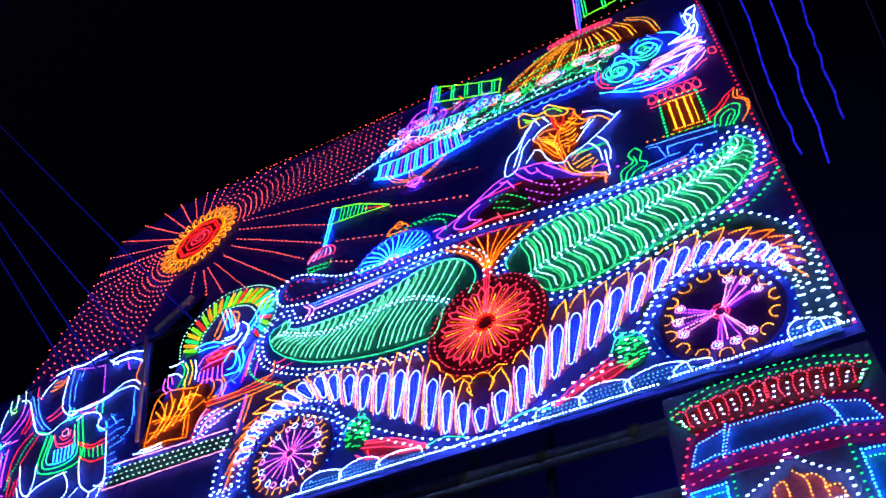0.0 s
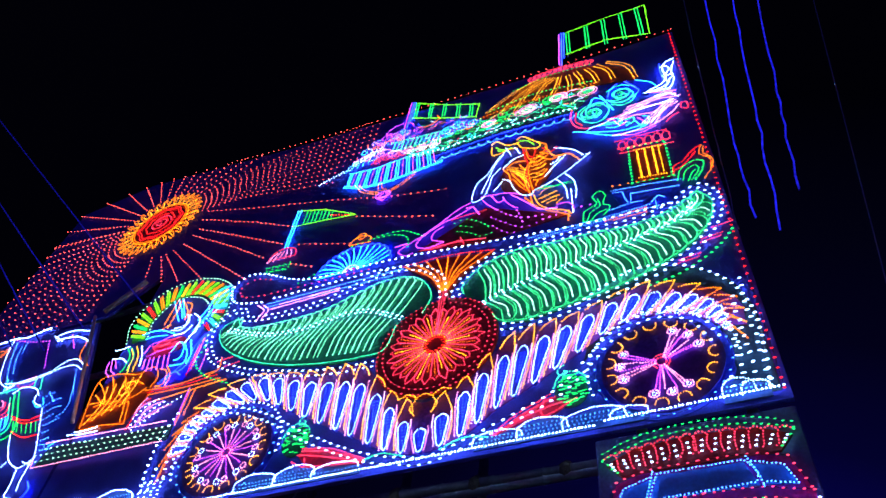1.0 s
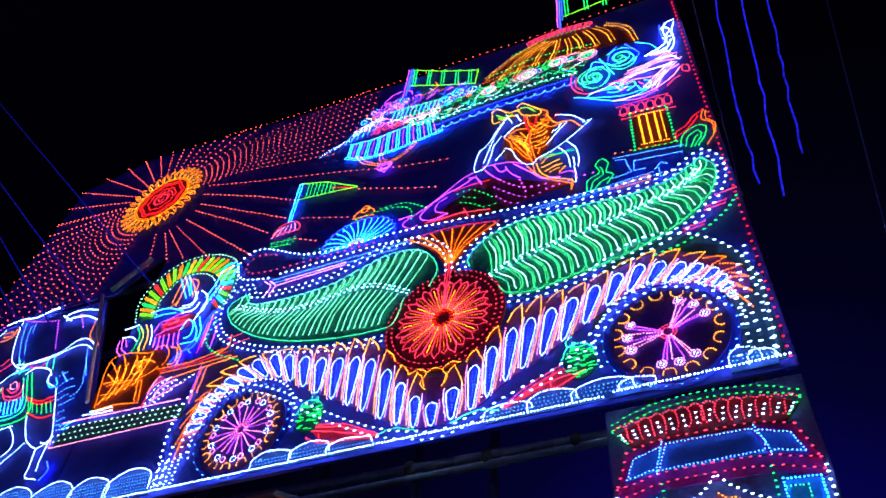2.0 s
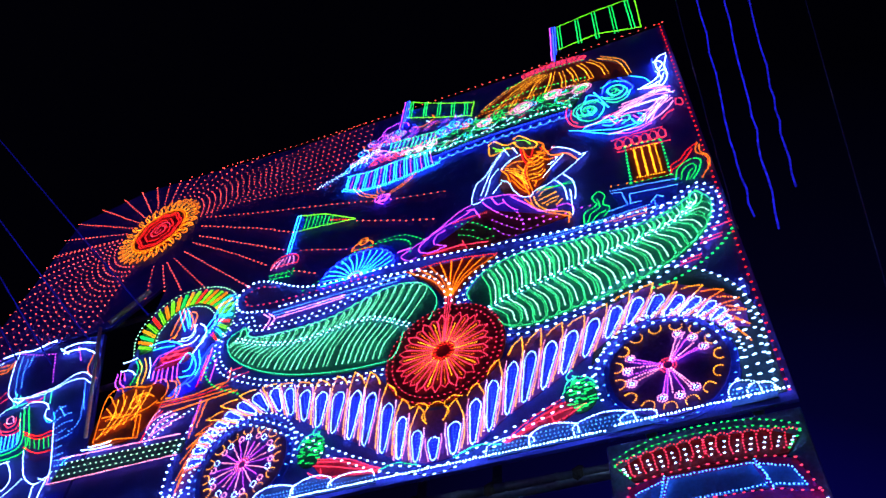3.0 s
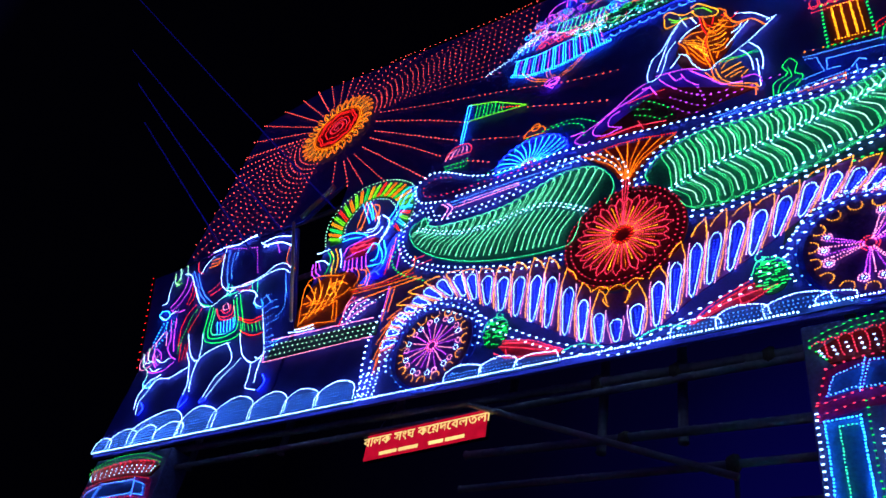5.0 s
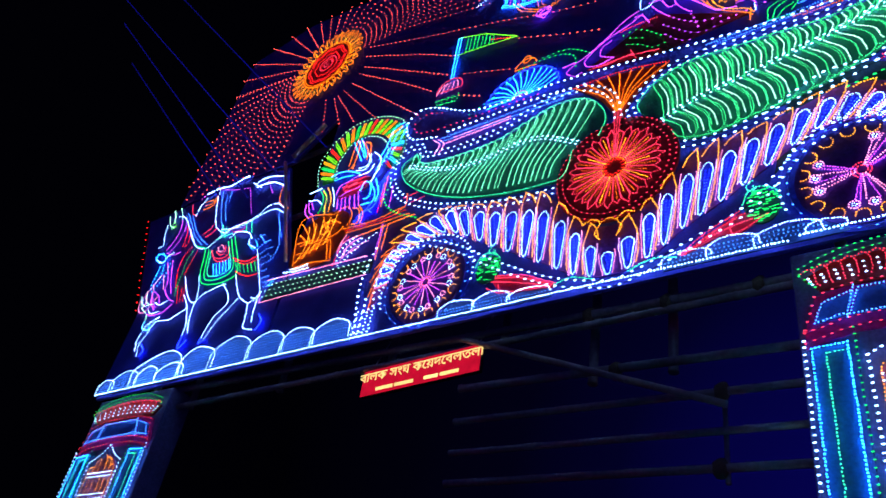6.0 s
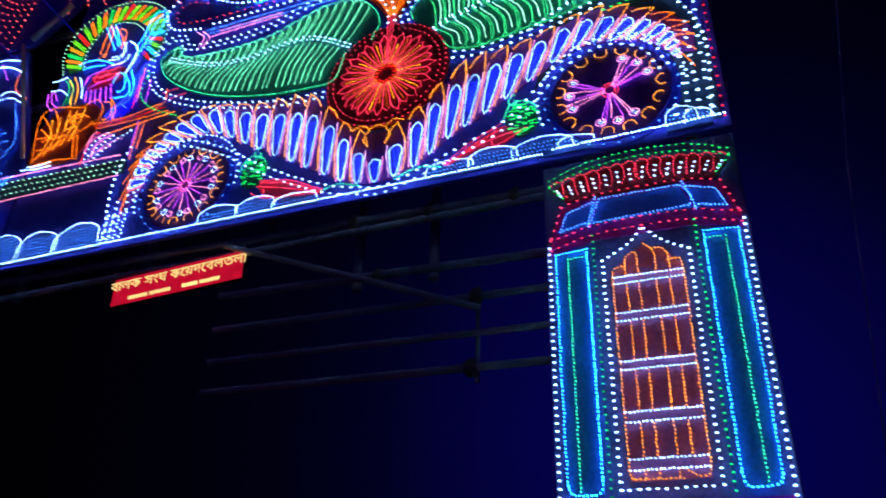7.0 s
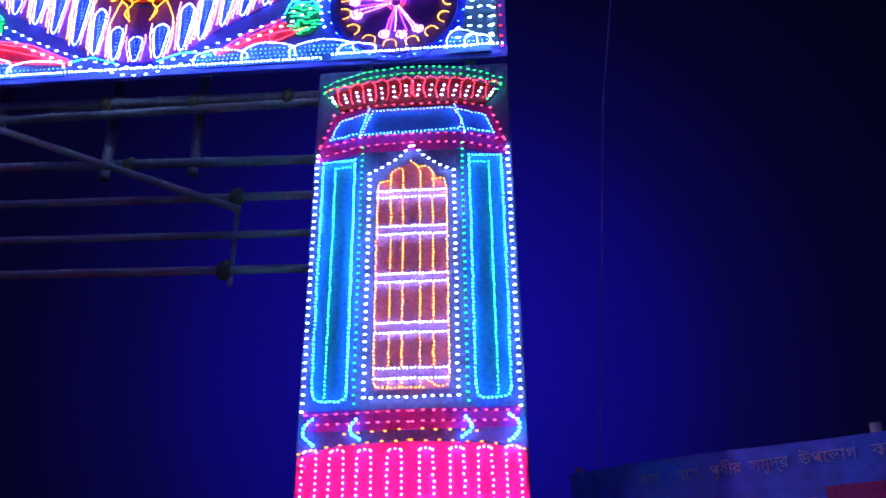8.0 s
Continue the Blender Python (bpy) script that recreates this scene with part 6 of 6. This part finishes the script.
# ---- gate columns ----
def column(x0, w, label):
    """A column of light; the drawing is 1.61 wide and is spread over w from x0."""
    ob = thing("gate_column", label, "light column", "columns of the gate")

    def X(p):
        p = np.array(p, float)
        p[:, 0] = x0 + (p[:, 0] + 1.62) / 1.61 * w
        return p

    bm = bmesh.new()
    bmesh.ops.create_cube(bm, size=1)
    bmesh.ops.scale(bm, vec=(w + 0.1, 0.4, 6.1), verts=bm.verts)
    bmesh.ops.bevel(bm, geom=bm.edges[:], offset=0.012, segments=1, affect="EDGES")
    bmesh.ops.translate(bm, vec=(x0 + w / 2, SET + 0.21, 2.75), verts=bm.verts)
    part("column_box", bm, PLATE_GREY, ob, "pale cloth-covered column box")
    for o in (0, 1):
        f = (lambda p: X([(-1.63 - q[0], q[1]) for q in p])) if o else X
        panel = plate("blue_panel", f([(-1.56, 2.75), (-1.30, 2.75), (-1.30, 4.82), (-1.57, 4.80)]), PLATE_BLUE, ob, 0.02)
        bulbs("panel_string", [f(curve([(-1.57, 4.8), (-1.57, 3.6), (-1.56, 2.82)])), f(curve([(-1.56, 2.82), (-1.54, 2.76), (-1.48, 2.74), (-1.36, 2.74), (-1.31, 2.77), (-1.30, 2.84)])), f(line((-1.30, 2.84), (-1.30, 4.82))), f(line((-1.57, 4.8), (-1.30, 4.82)))], CYAN_HIGH, panel, 0.031, 0.023)
        bulbs("panel_core", [f(line((-1.465, 2.77), (-1.465, 4.74))), f(line((-1.465, 4.74), (-1.31, 4.75)))], TEAL, panel, 0.031, 0.021)
        bulbs("edge_dot_string", [f(line((-1.625, 2.67), (-1.625, 4.88)))], WHITE, ob, 0.064, 0.029)
        bulbs("green_dot_string", [f(line((-1.242, 2.72), (-1.242, 4.94)))], GREEN, ob, 0.062, 0.027)
        bulbs("window_dot_string", [f(line((-1.17, 2.76), (-1.17, 4.68))), f(curve([(-1.17, 4.68), (-1.05, 4.74), (-0.93, 4.82), (-0.83, 4.93)])), f(line((-1.17, 2.76), (-0.85, 2.76)))], WHITE, ob, 0.062, 0.028)
        bulbs("bracket", [f(curve([(-1.54, 2.61), (-1.6, 2.56), (-1.6, 2.48), (-1.53, 2.42)])), f(curve([(-1.22, 2.6), (-1.26, 2.55), (-1.25, 2.5), (-1.19, 2.46)]))], CYAN_HIGH, ob, 0.03, 0.034)
        side = plate("side_field", f([(-1.52, 5.04), (-1.28, 5.08), (-1.2, 5.29), (-1.45, 5.22)]), PLATE_BLUE, ob, 0.02)
        bulbs("side_field_string", [f(line((-1.52, 5.03), (-1.45, 5.21), (-1.22, 5.29))), f(line((-1.52, 5.03), (-1.3, 5.08), (-1.27, 5.06))), f(line((-1.27, 5.04), (-1.26, 5.12), (-1.19, 5.34)))], SKYBLUE, side, 0.032, 0.021)
        bulbs("magenta_dot_string", [f(curve([(-1.61, 4.85), (-1.42, 4.91), (-1.22, 4.95), (-0.82, 4.97)])), f(curve([(-1.61, 4.95), (-1.42, 5.0), (-1.24, 5.04), (-0.82, 5.06)])), f(line((-1.6, 4.98), (-1.5, 5.28))), f(curve([(-1.5, 5.29), (-1.2, 5.36), (-0.82, 5.37)])), f(line((-1.6, 2.64), (-0.83, 2.66))), f(line((-1.58, 2.57), (-0.83, 2.58)))], ROSE, ob, 0.075, 0.026)
        bulbs("capital_dot_string", [f(curve([(-1.6, 5.6), (-1.35, 5.7), (-1.1, 5.75), (-0.82, 5.77)])), f(curve([(-1.6, 5.54), (-1.35, 5.63), (-1.1, 5.68), (-0.82, 5.7)])), f(line((-1.6, 5.52), (-1.48, 5.38)))], GREEN, ob, 0.062, 0.027)
        flutes, dashes = [], []
        for i in range(7):
            x = -1.58 + 0.11 * i
            zt = 5.53 + 0.1 * math.sin((i + 0.5) / 7 * math.pi / 2)
            flutes.append(f(curve([(x, zt), (x + 0.05, zt + 0.03), (x + 0.1, zt - 0.01), (x + 0.115, zt - 0.12), (x + 0.14 - 0.01 * i, 5.39 + 0.01 * i)])))
            dashes.append(f(line((x + 0.045, zt - 0.06), (x + 0.08 - 0.004 * i, 5.41 + 0.008 * i))))
        bulbs("capital_flute", flutes, ROSE, ob, 0.031, 0.021)
        bulbs("capital_dash", dashes, WHITE, ob, 0.05, 0.025)
        bulbs("base_flute", [f(curve([(x, 1.2), (x, 2.28), (x + 0.03, 2.37), (x + 0.085, 2.37), (x + 0.1, 2.28), (x + 0.1, 1.2)])) for x in (-1.6, -1.4, -1.2, -0.98)], HOT_PINK, ob, 0.043, 0.021)
        bulbs("base_dot_string", [f(curve([(-1.63, 2.36), (-1.4, 2.41), (-1.1, 2.43), (-0.82, 2.44)])), f(line((-1.3, 2.5), (-0.9, 2.52)))], ORANGE, ob, 0.1, 0.026)
    pane = plate("window_field", X([(-1.1, 2.83), (-0.53, 2.83), (-0.53, 4.55), (-0.64, 4.7), (-0.815, 4.8), (-0.99, 4.7), (-1.1, 4.55)]), PLATE_MAUVE, ob, 0.02)
    plate("capital_field", X([(-1.58, 5.5), (-1.46, 5.36), (-0.17, 5.36), (-0.05, 5.5), (-0.3, 5.62), (-0.82, 5.66), (-1.33, 5.62)]), PLATE_RED, ob, 0.02)
    plate("entablature", X([(-1.62, 4.82), (-1.22, 4.92), (-0.41, 4.92), (-0.01, 4.82), (-0.02, 4.99), (-0.12, 5.3), (-0.41, 5.38), (-1.22, 5.38), (-1.51, 5.3), (-1.61, 4.99)]), PLATE_MAGENTA, ob, 0.006, 0.02)
    plate("plinth_band", X([(-1.61, 2.53), (-0.02, 2.53), (-0.01, 2.68), (-1.62, 2.68)]), PLATE_MAGENTA, ob, 0.006, 0.02)
    centre = plate("centre_field", X([(-1.24, 5.08), (-0.39, 5.08), (-0.47, 5.31), (-1.16, 5.31)]), PLATE_BLUE, ob, 0.02)
    plate("pink_base", X([(-1.66, 0.1), (0.03, 0.1), (0.02, 2.34), (-0.3, 2.42), (-0.82, 2.44), (-1.33, 2.42), (-1.65, 2.34)]), PLATE_PINK, ob, 0.02, 0.03)
    bulbs("centre_field_string", [X([(-1.25, 5.07), (-1.16, 5.31), (-0.46, 5.31), (-0.38, 5.18), (-0.4, 5.09), (-1.25, 5.07)])], SKYBLUE, centre, 0.032, 0.021)
    bulbs("window_frame", [X(line((-1.1, 4.5), (-1.1, 2.9))), X(line((-0.525, 4.5), (-0.525, 2.9))), X(curve([(-1.1, 2.9), (-1.08, 2.84), (-0.98, 2.83), (-0.72, 2.83)])), X(curve([(-0.68, 2.88), (-0.6, 2.83), (-0.54, 2.85), (-0.525, 2.9)])), X(curve([(-1.1, 4.5), (-1.08, 4.58), (-0.99, 4.6)])), X(curve([(-0.99, 4.5), (-0.98, 4.66), (-0.92, 4.72), (-0.89, 4.68), (-0.88, 4.5)])), X(curve([(-0.82, 4.78), (-0.75, 4.7), (-0.74, 4.5)])), X(curve([(-0.76, 4.72), (-0.7, 4.73), (-0.64, 4.66), (-0.63, 4.5)])), X(curve([(-0.64, 4.6), (-0.55, 4.6), (-0.525, 4.5)]))], WARM, pane, 0.031, 0.021)
    gaps = [(4.5, 4.44), (4.17, 4.1), (3.75, 3.68), (3.34, 3.26), (2.98, 2.9)]
    bulbs("window_bar", [X(line((x, a[1] - 0.02), (x, b[0] + 0.02))) for a, b in zip(gaps, gaps[1:]) for x in (-0.985, -0.885, -0.745, -0.64)] + [X(line((x, 2.9), (x, 2.84))) for x in (-0.985, -0.885, -0.745)], WARM, pane, 0.031, 0.020)
    bulbs("window_cross", [X(line((-1.09, z), (-0.535, z))) for g in gaps for z in g], WHITE, pane, 0.031, 0.021)
    return ob


column(-1.62, 1.61, "blue, pink and orange LED column with a barred window")
column(-12.55, 1.85, "far LED column with a green capital and barred window")

# ---- red sign under the arch ----
sign = thing("red_sign", "backlit red sign with yellow lettering under the arch", "sign")
SIGN_RED = led("sign_red", (0.95, 0.008, 0.05), 0.45, 0.15)
SIGN_YELLOW = led("sign_yellow", (1.0, 0.72, 0.25), 0.9, 0.1)


def lettering(name, text, size, place, material, parent, extrude=0.004):
    cu = bpy.data.curves.new(name, "FONT")
    cu.body, cu.size, cu.align_x, cu.align_y, cu.extrude = text, size, "CENTER", "CENTER", extrude
    tmp = bpy.data.objects.new(name, cu)
    scene.collection.objects.link(tmp)
    me = bpy.data.meshes.new_from_object(tmp.evaluated_get(bpy.context.evaluated_depsgraph_get()))
    bpy.data.objects.remove(tmp)
    me.transform(place)
    return part(name, me, material, parent)


tilt = Matrix.Translation((-5.92, 0.24, 5.39)) @ Matrix.Rotation(radians(-3.0), 4, "Y")
bm = bmesh.new()
bmesh.ops.create_cube(bm, size=1)
bmesh.ops.scale(bm, vec=(1.76, 0.06, 0.36), verts=bm.verts)
bmesh.ops.bevel(bm, geom=bm.edges[:], offset=0.01, segments=1, affect="EDGES")
bm.transform(tilt)
part("sign_box", bm, WIRE, sign)
bm = bmesh.new()
bmesh.ops.create_cube(bm, size=1)
bmesh.ops.scale(bm, vec=(1.74, 0.006, 0.34), verts=bm.verts)
bm.transform(tilt @ Matrix.Translation((0, -0.034, 0)))
part("sign_face", bm, SIGN_RED, sign)
for sx in (-0.8, 0.8):
    tube("sign_wire", [tilt @ Vector((sx, 0, 0.17)), tilt @ Vector((sx, 0.25, 0.75))], 0.006, STEEL, sign)
lettering("headline", "\u09ac\u09be\u09b2\u0995 \u09b8\u0982\u0998 \u0995\u09c7\u09df\u09a6\u09c7\u09ac\u09b2\u09a4\u09b2\u09be", 0.175, tilt @ Matrix.Translation((0, -0.042, 0.07)) @ Matrix.Rotation(radians(90), 4, "X"), SIGN_YELLOW, sign)
for bx, bw in ((-0.5, 0.26), (-0.2, 0.28), (0.2, 0.2), (0.46, 0.26)):
    bm = bmesh.new()
    bmesh.ops.create_cube(bm, size=1)
    bmesh.ops.scale(bm, vec=(bw, 0.01, 0.042), verts=bm.verts)
    bm.transform(tilt @ Matrix.Translation((bx, -0.04, -0.11)))
    part("small_print_bar", bm, SIGN_YELLOW, sign)

# ---- printed hoarding beside the column ----
hoarding = thing("hoarding", "blue printed cloth hoarding with pale Bengali lettering on bamboo", "billboard")
board = Matrix.Translation((0.38, 0.85, 2.3)) @ Matrix.Rotation(math.atan2(-1.54, 1.8), 4, "Z")
PRINT = matter("printed_cloth", (0.06, 0.2, 0.95), 0.6, grain=12)
PRINT_PALE = matter("pale_print", (0.85, 0.87, 0.9), 0.6)
PRINT_DIM = matter("dim_print", (0.5, 0.6, 0.75), 0.6)
PRINT_RED = matter("red_print", (0.3, 0.03, 0.16), 0.6)


def flat(name, x0, x1, z0, z1, d, material, sag=0.0):
    bm = bmesh.new()
    n = 16
    rows = [[bm.verts.new((x0 + (x1 - x0) * i / n, y, z + sag * math.sin(i / n * math.pi * 3) * 0.03)) for i in range(n + 1)] for z, y in ((z0, -d), (z1, -d), (z1, -d + 0.02), (z0, -d + 0.02))]
    for r in range(4):
        for i in range(n):
            bm.faces.new((rows[r][i], rows[r][i + 1], rows[(r + 1) % 4][i + 1], rows[(r + 1) % 4][i]))
    for i in (0, n):
        bm.faces.new([rows[r][i] for r in range(4)])
    bmesh.ops.recalc_face_normals(bm, faces=bm.faces)
    bm.transform(board)
    return part(name, bm, material, hoarding)


flat("printed_sheet", 0, 4.6, -1.9, 0.0, 0.0, PRINT, 0.5)
for x in (0.05, 2.3, 4.55):
    tube("hoarding_post", [board @ Vector((x, 0.06, -2.6)), board @ Vector((x, 0.06, 0.05))], 0.035, BAMBOO, hoarding, knots=0.4)
face = board @ Matrix.Rotation(radians(90), 4, "X")
words = (("\u0998\u09c7\u09b0", 0.72, PRINT_DIM), ("\u09ac\u09c7\u09b8", 1.03, PRINT_DIM), ("\u09aa\u09c1\u09b0\u09c0\u09b0", 1.31, PRINT_PALE), ("\u09b8\u09ae\u09c1\u09a6\u09cd\u09b0", 1.62, PRINT_DIM), ("\u0989\u09aa\u09c7\u09ad\u09be\u0997", 2.0, PRINT_DIM), ("\u0995", 2.31, PRINT_DIM))
for text, x, ink in words:
    lettering("word", text, 0.105, face @ Matrix.Translation((x, -0.12, 0.006)), ink, hoarding, 0.003)
flat("red_title_bar", 1.95, 4.3, -0.66, -0.3, 0.008, PRINT_RED)
flat("pale_patch", 1.5, 1.88, -0.7, -0.36, 0.006, PRINT_PALE)


# ---- cables ----
def cable(name, points, radius, material, label, wave=0.0):
    p = curve3(points)
    r = random.Random(len(points) + int(100 * abs(points[0][0])))
    q = [Vector(v) + Vector((r.uniform(-wave, wave), 0, r.uniform(-wave, wave) * 0.3)) for v in p]
    ob = tagged(new(name), label, "cable", "cables by the gate")
    tube("strand", q, radius, material, ob, 6)
    return ob


def curve3(points, fine=8):
    p = [Vector(v) for v in points]
    return [p[i].lerp(p[i + 1], k / fine) for i in range(len(p) - 1) for k in range(fine)] + [p[-1]]


for top, mid, low in (((0.8, 15.2), (0.38, 10.4), (0.25, 8.4)), ((1.2, 15.2), (0.72, 10.6), (0.46, 8.1)), ((1.6, 15.2), (1.05, 10.8), (0.77, 8.7))):
    cable("hanging_cable", [(x, 0.1, z) for x, z in (top, mid, low)], 0.011, CABLE_GLOW, "thin cable hanging beside the board, its blue lighting put in as glow", 0.02)
cable("hanging_wire", [(0.43, 0.1, 15.2), (0.16, 0.1, 10.5), (0.06, 0.1, 8.35), (0.06, 0.03, 8.2)], 0.006, STEEL, "thin wire hanging down the board's edge", 0.008)
cable("hanging_wire", [(2.4, 0.1, 15.2), (1.15, 0.1, 7.2), (0.85, 0.1, 5.3), (0.6, 0.7, 2.28)], 0.006, STEEL, "bare steel wire hanging down to the hoarding")
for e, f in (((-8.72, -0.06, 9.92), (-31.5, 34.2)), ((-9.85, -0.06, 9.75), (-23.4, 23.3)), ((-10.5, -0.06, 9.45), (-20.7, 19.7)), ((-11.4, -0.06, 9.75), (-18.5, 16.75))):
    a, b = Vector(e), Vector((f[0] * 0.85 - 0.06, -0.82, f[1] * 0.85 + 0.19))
    cable("street_cable", [a, a.lerp(b, 0.3), b, b + (b - a) * 0.2], 0.012, CABLE_GLOW_DIM, "cable slung from the gate over the street, its blue lighting put in as glow", 0.006)
